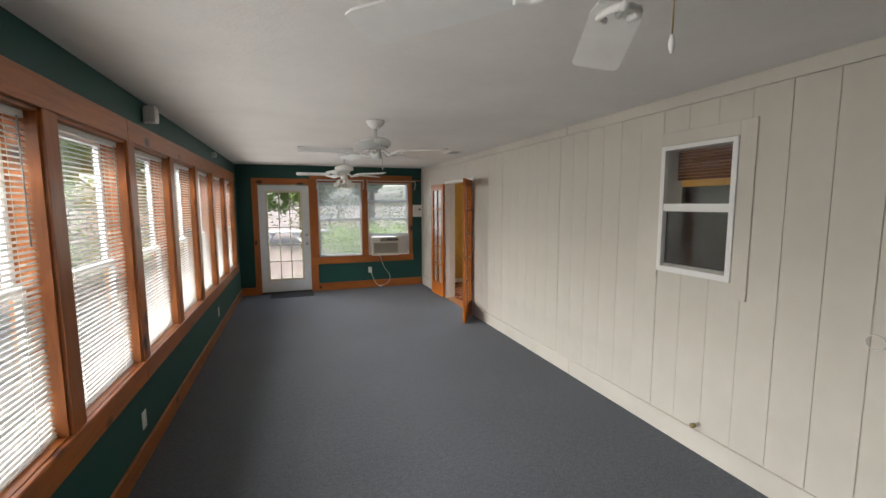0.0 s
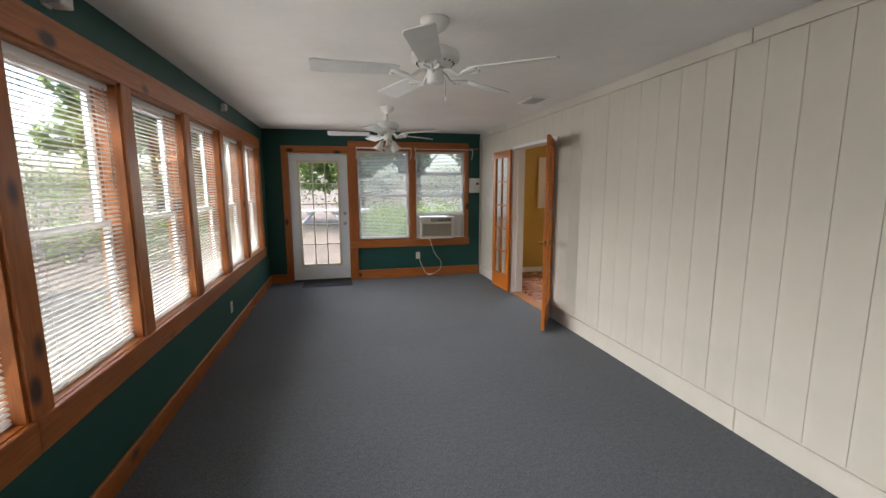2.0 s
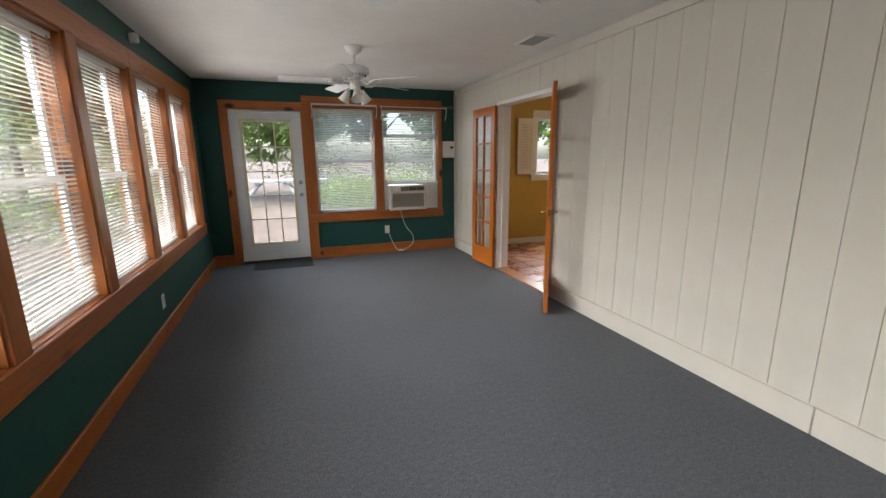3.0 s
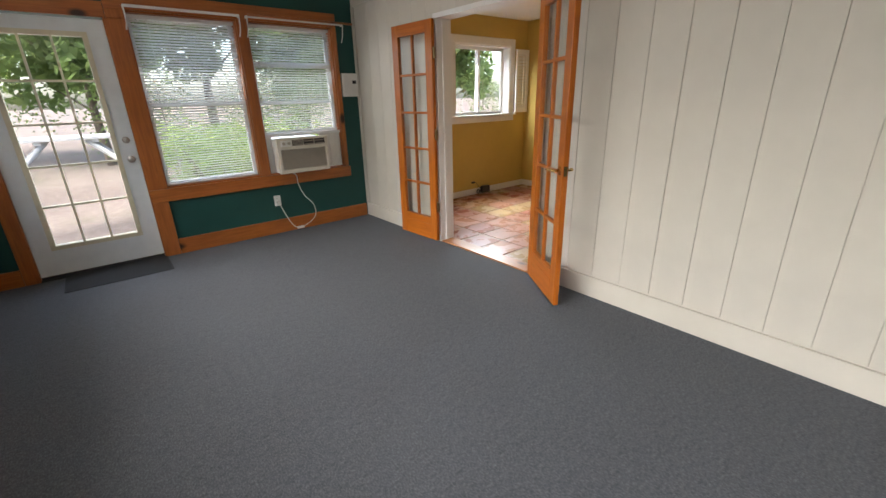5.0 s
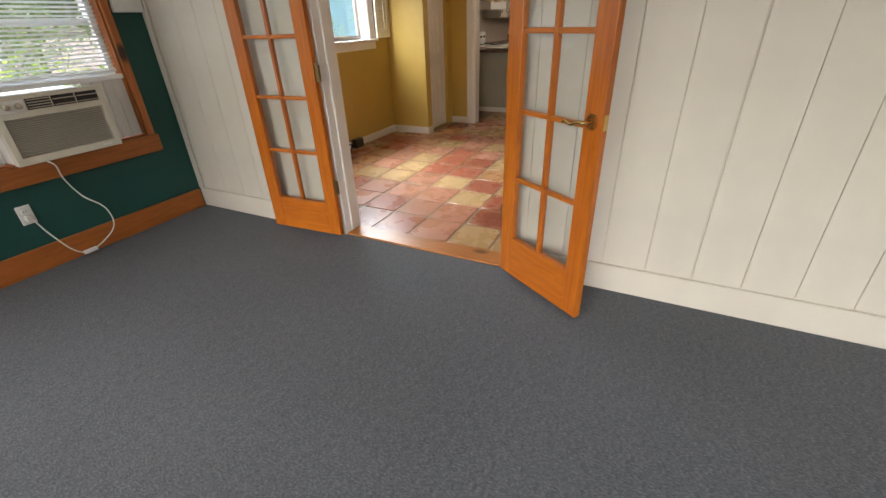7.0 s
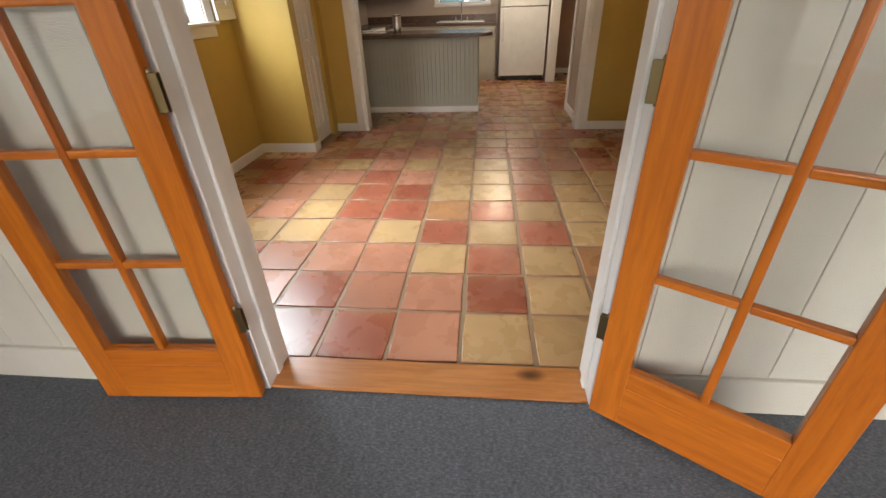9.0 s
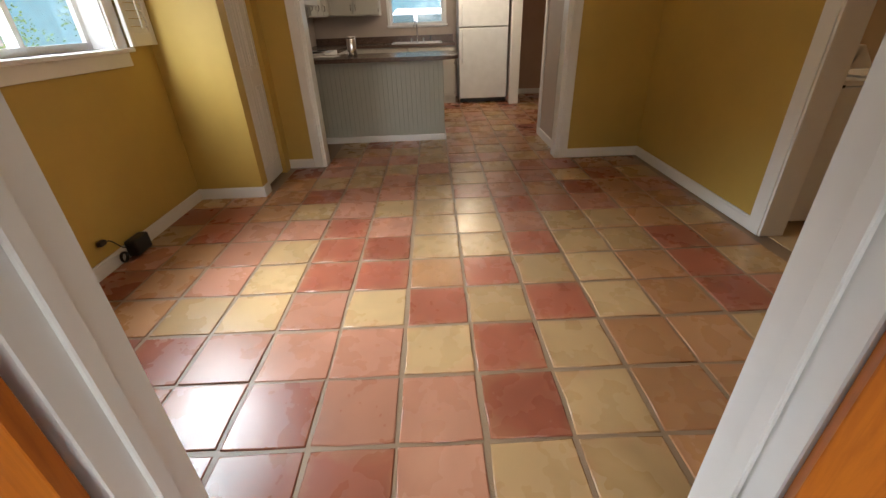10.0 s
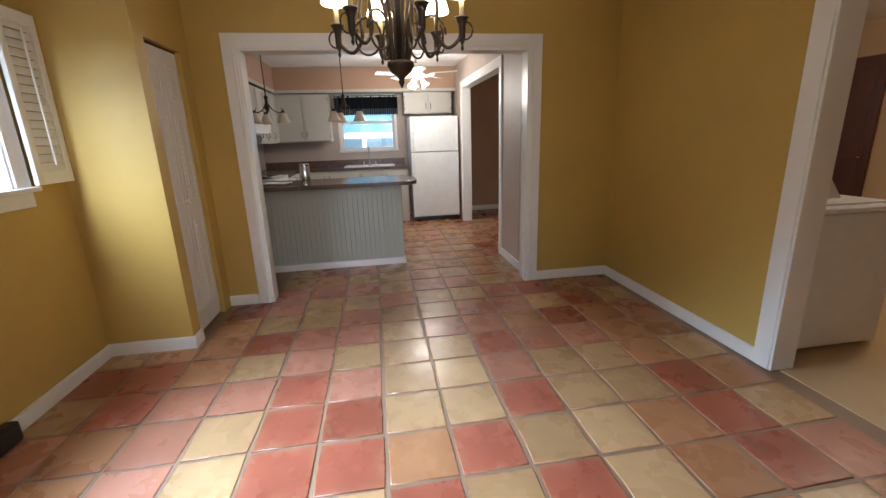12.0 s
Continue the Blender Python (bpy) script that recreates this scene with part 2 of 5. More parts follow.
def lathe(profile, steps=24, turn=None):
    """A body turned round z from (radius, z) pairs."""
    bm = bmesh.new()
    rings = []
    for r, z in profile:
        r = max(r, 0.0004)
        rings.append([bm.verts.new((r * math.cos(2 * math.pi * k / steps), r * math.sin(2 * math.pi * k / steps), z)) for k in range(steps)])
    for a, b in zip(rings, rings[1:]):
        for k in range(steps):
            bm.faces.new((a[k], a[(k + 1) % steps], b[(k + 1) % steps], b[k]))
    bm.faces.new(rings[0][::-1])
    bm.faces.new(rings[-1])
    bmesh.ops.recalc_face_normals(bm, faces=bm.faces[:])
    for f in bm.faces:
        f.smooth = True
    if turn:
        bm.transform(turn)
    return bm


def tube(points, radius, sides=8):
    """A round bar swept along points."""
    bm = bmesh.new()
    pts = [Vector(p) for p in points]
    rings = []
    up = Vector((0.123, 0.31, 0.94)).normalized()
    for i, p in enumerate(pts):
        d = (pts[min(i + 1, len(pts) - 1)] - pts[max(i - 1, 0)]).normalized()
        a = d.cross(up).normalized()
        b = d.cross(a)
        rad = radius(i / max(1, len(pts) - 1)) if callable(radius) else radius
        rings.append([bm.verts.new(p + rad * (math.cos(2 * math.pi * k / sides) * a + math.sin(2 * math.pi * k / sides) * b)) for k in range(sides)])
    for a, b in zip(rings, rings[1:]):
        for k in range(sides):
            bm.faces.new((a[k], a[(k + 1) % sides], b[(k + 1) % sides], b[k])).smooth = True
    bm.faces.new(rings[0][::-1])
    bm.faces.new(rings[-1])
    bmesh.ops.recalc_face_normals(bm, faces=bm.faces[:])
    return bm


def bend(points, n=24):
    """A smooth line through points (Catmull-Rom)."""
    p = [Vector(q) for q in points]
    p = [2 * p[0] - p[1], *p, 2 * p[-1] - p[-2]]
    out = []
    for i in range(1, len(p) - 2):
        steps = max(2, n // (len(p) - 3))
        for k in range(steps):
            u = k / steps
            a, b, c, d = p[i - 1:i + 3]
            out.append(0.5 * (2 * b + (c - a) * u + (2 * a - 5 * b + 4 * c - d) * u * u + (3 * b - a - 3 * c + d) * u ** 3))
    return out + [p[-2]]


def mesh_of(name, bm, material):
    bmesh.ops.recalc_face_normals(bm, faces=bm.faces[:])
    me = bpy.data.meshes.new(name)
    bm.to_mesh(me)
    bm.free()
    me.materials.append(material)
    return me


def part(name, bm, material, parent, label="", at=None):
    ob = new(name, mesh_of(name, bm, material))
    ob.parent = parent
    if at is not None:
        ob.matrix_basis = at
    if label:
        ob["label"] = label
    return ob


def thing(name, label, category, at=None, group="", kind=""):
    ob = new(name)
    ob.empty_display_size = 0.1
    if at is not None:
        ob.matrix_basis = at
    return tagged(ob, label, category, group, kind)


def solid(name, bm, material, label, category, group="", kind="", at=None):
    ob = new(name, mesh_of(name, bm, material))
    if at is not None:
        ob.matrix_basis = at
    return tagged(ob, label, category, group, kind)


def structure(name, bm, material, label, category=""):
    return solid(name, bm, material, label, category or name.split("_")[0], kind="structure")


def wall_y(x0, x1, y0, y1, z0, z1, holes=()):
    """A wall along y from x0 to x1 thick, with holes (y0, y1, z0, z1)."""
    ys = sorted({y0, y1, *[h[0] for h in holes], *[h[1] for h in holes]})
    zs = sorted({z0, z1, *[h[2] for h in holes], *[h[3] for h in holes]})
    bm = bmesh.new()
    for a, b in zip(ys, ys[1:]):
        run = None
        for c, d in zip(zs, zs[1:]):
            open_here = any(h[0] <= a and b <= h[1] and h[2] <= c and d <= h[3] for h in holes)
            if not open_here:
                run = (run[0], d) if run else (c, d)
            if open_here or d == zs[-1]:
                if run:
                    box_into(bm, x0, x1, a, b, *run)
                run = None
    return bm


def wall_x(y0, y1, x0, x1, z0, z1, holes=()):
    bm = wall_y(y0, y1, x0, x1, z0, z1, holes)
    bm.transform(Matrix(((0, 1, 0, 0), (1, 0, 0, 0), (0, 0, 1, 0), (0, 0, 0, 1))))
    bmesh.ops.reverse_faces(bm, faces=bm.faces[:])
    return bm


# ---- plan ----
WX, EX, NY, SY, CEIL = -0.55, 2.95, 8.89, -1.6, 2.41      # sunroom faces
DW, DE, DN, DS = 3.10, 6.53, 8.77, 4.85                   # dining room faces
KW, KE, KN, KS, KCEIL = 6.66, 10.40, 8.75, 5.60, 2.41     # kitchen faces
SILL, HEAD, BAY = 0.64, 2.08, 0.943                       # west windows
BAYS = [8.43 - BAY * (k + 1) for k in range(9)]           # south edge of each bay
POST = 0.115

# ---- sunroom shell ----
PANEL = EX - 0.004
structure("floor_sunroom", box(WX - 0.15, EX, SY - 0.15, NY + 0.15, -0.2, 0.0), carpet_mat, "blue-grey low-pile carpet, slightly worn", "floor")
structure("ceiling_sunroom", box(WX - 0.15, EX + 0.15, SY - 0.15, NY + 0.15, CEIL, CEIL + 0.15), ceiling_paint, "off-white sprayed texture ceiling", "ceiling")
west_holes = [(y + POST / 2, y + BAY - POST / 2, SILL, HEAD) for y in BAYS]
structure("wall_west", wall_y(WX - 0.15, WX, SY, NY, 0, CEIL, west_holes), green_paint, "dark green painted wall with a row of windows", "wall")
structure("wall_north", wall_x(NY, NY + 0.15, WX - 0.15, EX, 0, CEIL, [(-0.2, 0.71, 0, 2.05), (0.845, 1.715, 0.64, 2.12), (1.8, 2.68, 0.64, 2.12)]), green_paint, "dark green painted end wall with door and windows", "wall")
structure("wall_south", box(WX - 0.15, EX, SY - 0.15, SY, 0, CEIL), green_paint, "dark green painted wall", "wall")
wall_east = structure("wall_east", wall_y(EX + 0.004, DW, SY - 0.15, NY + 0.15, 0, CEIL, [(6.19, 7.45, 0, 2.07), (2.27, 2.825, 1.19, 2.075)]), cream_paint, "cream painted grooved panel wall", "wall")

# ---- dining room, kitchen and hall shell ----
beige_paint = paint("beige_wall_paint", (0.55, 0.38, 0.2), 0.5)
floor_tiled = structure("floor_tiled", box(EX, 10.6, 1.35, 9.2, -0.2, -0.005), grout_mat, "terracotta tile floor with wide grey-brown grout", "floor")
structure("floor_laundry", box(DW, 6.5, 1.5, DS - 0.05, -0.009, 0.0), laundry_floor_mat, "tan vinyl laundry floor", "floor")
structure("ceiling_dining", box(EX + 0.15, DE, 1.35, 9.0, CEIL, CEIL + 0.15), ceiling_paint, "off-white ceiling", "ceiling")
structure("ceiling_kitchen", box(DE, 10.6, 1.35, 9.0, KCEIL, KCEIL + 0.15), ceiling_paint, "off-white ceiling", "ceiling")
structure("wall_dining_west", wall_y(DW, DW + 0.004, DS, DN, 0, CEIL, [(6.19, 7.45, 0, 2.07)]), mustard_paint, "mustard yellow wall", "wall")
structure("wall_dining_north", wall_x(DN, DN + 0.15, DW, DE, 0, CEIL, [(4.33, 5.40, 1.14, 2.05)]), mustard_paint, "mustard yellow wall with a window", "wall")
structure("wall_closet_west", wall_y(5.78, 5.87, 8.25, DN, 0, CEIL), mustard_paint, "mustard yellow closet wall", "wall")
structure("wall_closet_south", wall_x(8.25, 8.36, 5.87, DE, 0, CEIL, [(5.90, 6.39, 0, 1.95)]), mustard_paint, "mustard yellow closet wall with door opening", "wall")
structure("wall_dining_east", wall_y(DE, KW - 0.004, DS - 0.13, DN + 0.15, 0, CEIL, [(5.65, 7.91, 0, 2.0)]), mustard_paint, "mustard yellow wall with a wide cased opening", "wall")
structure("wall_kitchen_west", wall_y(KW - 0.004, KW, KS, KN, 0, CEIL, [(5.65, 7.91, 0, 2.0)]), taupe_paint, "taupe kitchen wall", "wall")
structure("wall_dining_south", wall_x(DS - 0.13, DS, DW, DE, 0, CEIL, [(3.86, 4.76, 0, 2.03)]), mustard_paint, "mustard yellow wall with a doorway", "wall")
structure("wall_kitchen_south", wall_x(KS - 0.12, KS, KW, KE, 0, KCEIL, [(7.52, 9.5, 0, 2.03)]), taupe_paint, "taupe kitchen wall with a cased opening", "wall")
structure("wall_kitchen_east", wall_y(KE, KE + 0.15, KS - 0.12, KN + 0.15, 0, KCEIL, [(6.60, 7.48, 1.16, 2.0)]), taupe_paint, "taupe kitchen wall with a window", "wall")
structure("wall_kitchen_north", box(KW, KE, KN, KN + 0.15, 0, KCEIL), taupe_paint, "taupe kitchen wall", "wall")
structure("wall_hall_east", box(10.45, 10.6, 1.5, KS - 0.12, 0, KCEIL), brown_paint, "brown hall wall", "wall")
structure("wall_hall_south", box(DW, 10.6, 1.35, 1.5, 0, KCEIL), beige_paint, "warm beige far wall", "wall")
structure("wall_laundry_west", wall_y(DW, DW + 0.1, 1.5, DS - 0.13, 0, CEIL, [(2.2, 2.9, 1.1, 2.15)]), beige_paint, "warm beige laundry wall", "wall")
structure("wall_laundry_south", box(DW + 0.1, 4.3, 2.0, 2.1, 0, CEIL), beige_paint, "warm beige laundry wall", "wall")


# ---- outdoors: ground, trees, shrubs ----
def ground_material():
    m = Mat("sandy_leaf_litter")
    v = m.coords()
    big = m.noise(v, 0.35, 5, 0.6)
    fine = m.noise(v, 9, 6, 0.75)
    col = m.ramp(big, (0.38, (0.13, 0.102, 0.088)), (0.52, (0.19, 0.155, 0.138)), (0.7, (0.085, 0.09, 0.045)))
    col = m.mix(0.5, col, m.ramp(fine, (0.3, (0.06, 0.047, 0.036)), (0.7, (0.22, 0.19, 0.17))))
    m.colour(col)
    m.bump(fine, 0.6, 0.05)
    return m.gloss(0.95, 0, 0.1).m


def see_light_through(m, colour, share):
    """Lets part of the light behind a thin sheet glow through it."""
    thin, both = m.put("BsdfTranslucent", Color=(*colour, 1)), m.n.new("ShaderNodeMixShader")
    both.inputs[0].default_value = share
    m.join(m.b.outputs[0], both.inputs[1])
    m.join(thin.outputs[0], both.inputs[2])
    m.join(both.outputs[0], m.n["Material Output"].inputs["Surface"])
    return m.m


def leaf_material(name, a, b):
    m = Mat(name)
    geo = m.n.new("ShaderNodeNewGeometry")
    m.colour(m.ramp(geo.outputs["Random Per Island"], (0, a), (1, b)))
    m.gloss(0.6, 0, 0.3)
    return see_light_through(m, tuple(min(1.0, x * 1.6) for x in b), 0.55)


ground_mat = ground_material()
leaf_dark = leaf_material("leaf_dark_green", (0.06, 0.095, 0.03), (0.14, 0.2, 0.065))
leaf_light = leaf_material("leaf_yellow_green", (0.09, 0.15, 0.025), (0.2, 0.28, 0.05))
bark = paint("bark", (0.11, 0.085, 0.065), 0.9, 0.3, 40, 0.8)
GROUND_TOP = -0.42
structure("ground", box(-400, 400, -400, 400, -0.6, GROUND_TOP), ground_mat, "sandy ground with leaf litter and thin grass", "ground")

drive_mat = paint("grey_gravel_drive", (0.085, 0.082, 0.08), 0.9, 0.3, 60, 0.7, 0.2)
structure("road", box(-9.5, -1.6, -40, 11.0, GROUND_TOP - 0.02, GROUND_TOP + 0.02, 0.015, 1), drive_mat, "grey gravel drive beside the house", "road")


def leaves(rng, blobs, count, size):
    """Many small folded leaves scattered over lumpy clumps, as one mesh."""
    verts, faces = [], []
    total = sum(b[3] ** 2 for b in blobs)
    for cx, cy, cz, r in blobs:
        for _ in range(int(count * r * r / total)):
            d = Vector((rng.gauss(0, 1), rng.gauss(0, 1), rng.gauss(0, 1))).normalized()
            c = Vector((cx, cy, cz)) + d * r * (0.45 + 0.6 * rng.random() ** 0.6)
            a = Vector((rng.gauss(0, 1), rng.gauss(0, 1), rng.gauss(0, 0.7))).normalized()
            b = a.cross(Vector((rng.gauss(0, 1), rng.gauss(0, 1), rng.gauss(0, 1)))).normalized()
            s = size * (0.6 + 0.8 * rng.random())
            n = len(verts)
            verts += [c - a * s, c + b * s * 0.45, c + a * s, c - b * s * 0.45]
            faces.append((n, n + 1, n + 2, n + 3))
    return verts, faces


def raw(name, verts, faces, material, parent=None, label=""):
    me = bpy.data.meshes.new(name)
    me.from_pydata([tuple(v) for v in verts], [], faces)
    me.materials.append(material)
    ob = new(name, me)
    ob.parent = parent
    if label:
        ob["label"] = label
    return ob


def tree(seed, height, spread, count=5200):
    rng = random.Random(seed)
    top = thing("tree", "broad leafy tree with a bare lower trunk", "tree", group="trees round the house")
    bm = tube(bend([(0, 0, -0.2), (0.1, 0.05, height * 0.25), (-0.05, 0.1, height * 0.5), (0.1, 0, height * 0.75)], 12), lambda u: 0.17 * (1 - 0.75 * u) * height / 7, 8)
    trunk = part("trunk", bm, bark, top)
    blobs = []
    for k in range(9):
        a, z = k * 2.4 + rng.random(), height * (0.32 + 0.07 * k)
        r = spread * (0.45 + 0.4 * rng.random()) * (1 - 0.04 * k)
        tip = Vector((r * math.cos(a), r * math.sin(a), z + 0.12 * height))
        part("limb", tube(bend([(0, 0, z * 0.8), tip * 0.5 + Vector((0, 0, z * 0.42)), tip], 8), lambda u: 0.05 * (1 - 0.7 * u) * height / 7, 6), bark, trunk)
        blobs.append((tip.x, tip.y, tip.z, spread * (0.32 + 0.2 * rng.random())))
        blobs.append((tip.x * 0.4, tip.y * 0.4, tip.z + 0.5, spread * 0.3))
    raw("crown", *leaves(rng, blobs, count, 0.22), leaf_dark, top, "mottled green crown with gaps")
    return top


def shrub(seed, height, width, material, label, count=900):
    rng = random.Random(seed)
    top = thing("shrub", label, "shrub", group="shrubs outside")
    blobs = [(rng.uniform(-width, width) * 0.7, rng.uniform(-width, width) * 0.5, height * rng.uniform(0.25, 0.75), height * rng.uniform(0.22, 0.38)) for _ in range(9)]
    for k in range(4):
        b = blobs[k]
        part("stem", tube(bend([(b[0] * 0.3, b[1] * 0.3, -0.1), (b[0] * 0.7, b[1] * 0.7, b[2] * 0.6), b[:3]], 6), 0.015, 5), bark, top)
    raw("foliage", *leaves(rng, blobs, count, 0.06), material, top)
    return top


GZ = GROUND_TOP
kinds = [tree(3, 7.5, 2.6), tree(8, 6.0, 2.9), tree(15, 8.5, 2.4)]
spots = [(-15, 4.5), (-19, 8.0), (-16, -1.0), (-22, 3.0), (-17, 12.5), (-14, 17.0), (-7.0, 22.0), (0.8, 21.5), (4.6, 24.0), (-3.0, 26), (10.5, 29.0), (13, 27.0), (-25, 14.0),
         (-20, -7.0), (16, 30), (-21, 22), (17, 24), (-11, 27), (2, 31)]
for k, (x, y) in enumerate(spots):
    m = pose(x, y, GZ, 0, 0, k * 67)
    if k < 3:
        kinds[k].matrix_basis = m
    else:
        copy_thing(kinds[k % 3], m)
bushes = [shrub(1, 1.5, 1.3, leaf_light, "bright yellow-green leafy shrub"), shrub(2, 1.7, 1.4, leaf_light, "bright yellow-green leafy shrub"), shrub(5, 1.3, 1.2, leaf_dark, "low dark green shrub")]
places = [(2.4, 13.8), (3.0, 13.2), (-6.8, 7.2), (3.9, 13.6), (4.9, 12.8), (-8.5, 10.5), (2.6, 15.5), (2.1, 14.6), (-7.2, 1.8), (6.2, 12.9), (-5.8, 14.5), (-9.5, 5.5), (-3.2, 15.6), (-2.6, 14.6), (-8.0, -1.5), (3.4, 15.0), (-4.2, 14.4), (-10, 13.0)]
for k, (x, y) in enumerate(places):
    m = pose(x, y, GZ, 0, 0, k * 50)
    if k < 3:
        bushes[k].matrix_basis = m
    else:
        copy_thing(bushes[2 if x < -3 else k % 2], m)


thicket = shrub(11, 3.6, 4.2, leaf_dark, "tall dark green thicket at the edge of the yard", 2600)
around = [(-13, -2), (-9.8, 1.5), (-10.5, 6.5), (-9.6, 11.0), (-9.0, 15.5), (-14, 3.5), (-13, 9), (-15, 14), (-10, 19), (-3.5, 20.5), (2.5, 21), (8.5, 27), (16, 20), (-17, -8), (-21, 6), (-6, 24), (7, 24)]
for k, (x, y) in enumerate(around):
    m = pose(x, y, GZ, 0, 0, k * 83)
    if k:
        copy_thing(thicket, m)
    else:
        thicket.matrix_basis = m


def trestle(y, mid):
    """A long white plank on two pairs of slanting legs."""
    top = thing("trestle", "weathered white plank trestle with slanting legs", "trestle")
    for k in range(3):
        part("plank", box(mid - 1.1, mid + 1.1, y - 0.3 + 0.2 * k, y - 0.11 + 0.2 * k, 0.955, 0.995, 0.004), fence_paint, top)
    for s in (-1, 1):
        for dy in (-0.22, 0.22):
            part("leg", tube([(mid + s * 0.22, y + dy, 0.953), (mid + s * 0.9, y + dy * 1.1, 0.27), (mid + s * 1.6, y + dy * 1.2, GZ - 0.03)], 0.045, 4), fence_paint, top)
        part("cleat", box(mid + s * 0.3 - 0.04, mid + s * 0.3 + 0.04, y - 0.28, y + 0.28, 0.91, 0.953, 0.004), fence_paint, top)
    return top


fence_paint = paint("weathered_white_paint", (0.42, 0.42, 0.41), 0.7, 0.15)
trestle(12.2, 0.15)


def car():
    top = thing("car", "white estate car parked on the drive", "car", pose(18.5, 5.85, GZ, 0, 0, -90) @ Matrix.Scale(1.18, 4))
    body = bmesh.new()
    ring = [(-2.3, 0.35), (2.3, 0.35), (2.35, 0.75), (1.25, 0.98), (0.55, 1.62), (-1.7, 1.66), (-2.25, 1.05), (-2.35, 0.7)]
    a = [body.verts.new((x, -0.88 + 0.1 * (z > 1.2), z)) for x, z in ring]
    b = [body.verts.new((x, 0.88 - 0.1 * (z > 1.2), z)) for x, z in ring]
    body.faces.new(a), body.faces.new(b[::-1])
    for k in range(8):
        body.faces.new((a[k], b[k], b[(k + 1) % 8], a[(k + 1) % 8]))
    part("body", soften(body, 0.05, 2), appliance_white, top)
    for s in (-1, 1):
        for x0, x1 in ((-1.95, -1.25), (-1.15, -0.35), (-0.25, 0.6)):
            w = bmesh.new()
            box_into(w, x0, x1, s * 0.84 - 0.03, s * 0.84 + 0.03, 1.05, 1.52)
            part("side_window", soften(w, 0.02, 1), plain("car_glass", (0.05, 0.08, 0.09), 0.1), top)
        for x in (-1.45, 1.45):
            wheel = part("wheel", lathe([(0.2, -0.1), (0.33, -0.1), (0.33, 0.1), (0.2, 0.1)], 20, pose(x, s * 0.82, 0.33, 90)), rubber_black, top)
            part("rim", lathe([(0.05, -0.105), (0.2, -0.104), (0.2, 0.104), (0.05, 0.105)], 16, pose(x, s * 0.82, 0.33, 90)), nickel, wheel)
    return top


car()
# plain backdrop added past the kitchen window, the distance haze painted as its colour
painted_haze_mat = paint("painted_blue_haze", (0.055, 0.12, 0.15), 0.9, 0.12)
structure("backdrop", wall_y(62, 62.5, -45, 60, GZ, 22), painted_haze_mat, "plain far backdrop with pale blue haze put in its colour", "backdrop")
meter = thing("meter_post", "grey electric meter box on a white post", "meter box")
part("post", box(4.52, 4.60, 10.6, 10.68, GZ - 0.1, 2.6, 0.006), white_vinyl, meter)
part("box", box(4.50, 4.72, 10.48, 10.598, 1.15, 1.6, 0.015), plastic_white, meter)


# ---- west windows with blinds ----
def blind_slat(length, width=0.0235, crown=0.003):
    """One curved metal slat along x, centred."""
    bm = bmesh.new()
    prof = [(-width / 2, -crown), (0, crown), (width / 2, -crown)]
    for x in (-length / 2, length / 2):
        for y, z in prof:
            bm.verts.new((x, y, z))
        for y, z in prof[::-1]:
            bm.verts.new((x, y, z - 0.0007))
    bm.verts.ensure_lookup_table()
    for k in range(6):
        bm.faces.new([bm.verts[i] for i in (k, (k + 1) % 6, 6 + (k + 1) % 6, 6 + k)])
    bm.faces.new([bm.verts[i] for i in range(5, -1, -1)])
    bm.faces.new([bm.verts[i] for i in range(6, 12)])
    return bm


def slat_material():
    m = Mat("blind_vinyl")
    m.colour((0.76, 0.76, 0.74))
    m.gloss(0.45, 0, 0.4)
    return see_light_through(m, (0.85, 0.85, 0.83), 0.4)


blind_white = slat_material()
SLAT_MESHES = {}


def blind(length, top_z, bottom_z, at, tilt, label, seed):
    """A mini blind along its own x, hung below top_z."""
    rng = random.Random(seed)
    top = thing("window_blind", label, "blind", at, group="white mini blinds")
    part("headrail", box(-length / 2, length / 2, -0.013, 0.013, top_z - 0.03, top_z, 0.002, 1), blind_white, top)
    part("bottom_rail", box(-length / 2, length / 2, -0.012, 0.012, bottom_z, bottom_z + 0.012, 0.003, 1), blind_white, top)
    key = round(length, 3)
    if key not in SLAT_MESHES:
        SLAT_MESHES[key] = mesh_of("slat", blind_slat(length), blind_white)
    n = int((top_z - 0.035 - bottom_z - 0.014) / 0.0235)
    for k in range(n):
        s = new("slat", SLAT_MESHES[key])
        s.parent = top
        s.matrix_basis = pose(0, 0, bottom_z + 0.024 + k * (top_z - 0.05 - bottom_z - 0.024) / max(1, n - 1), tilt + rng.uniform(-2.5, 2.5), rng.uniform(-0.25, 0.25), 0)
    for x in (-length * 0.33, length * 0.33):
        part("ladder_cord", boxes((x - 0.0012, x + 0.0012, -0.0135, -0.0125, bottom_z, top_z - 0.03), (x - 0.0012, x + 0.0012, 0.0125, 0.0135, bottom_z, top_z - 0.03)), blind_white, top)
    part("wand", tube([(-length * 0.42, 0.02, top_z - 0.03), (-length * 0.42, 0.022, top_z - 0.55)], 0.0035, 6), plastic_grey, top)
    return top


def sash(parent, y0, y1, z0, z1, x, name="sash"):
    """A white sash in the west wall with its pane."""
    w = 0.035
    ob = part(name, boxes((x, x + 0.028, y0, y0 + w, z0, z1), (x, x + 0.028, y1 - w, y1, z0, z1), (x, x + 0.028, y0 + w, y1 - w, z0, z0 + w), (x, x + 0.028, y0 + w, y1 - w, z1 - w, z1)), white_vinyl, parent)
    g = part("pane", box(x + 0.012, x + 0.016, y0 + w, y1 - w, z0 + w, z1 - w), pane_glass, ob)
    g.visible_shadow = False
    return ob


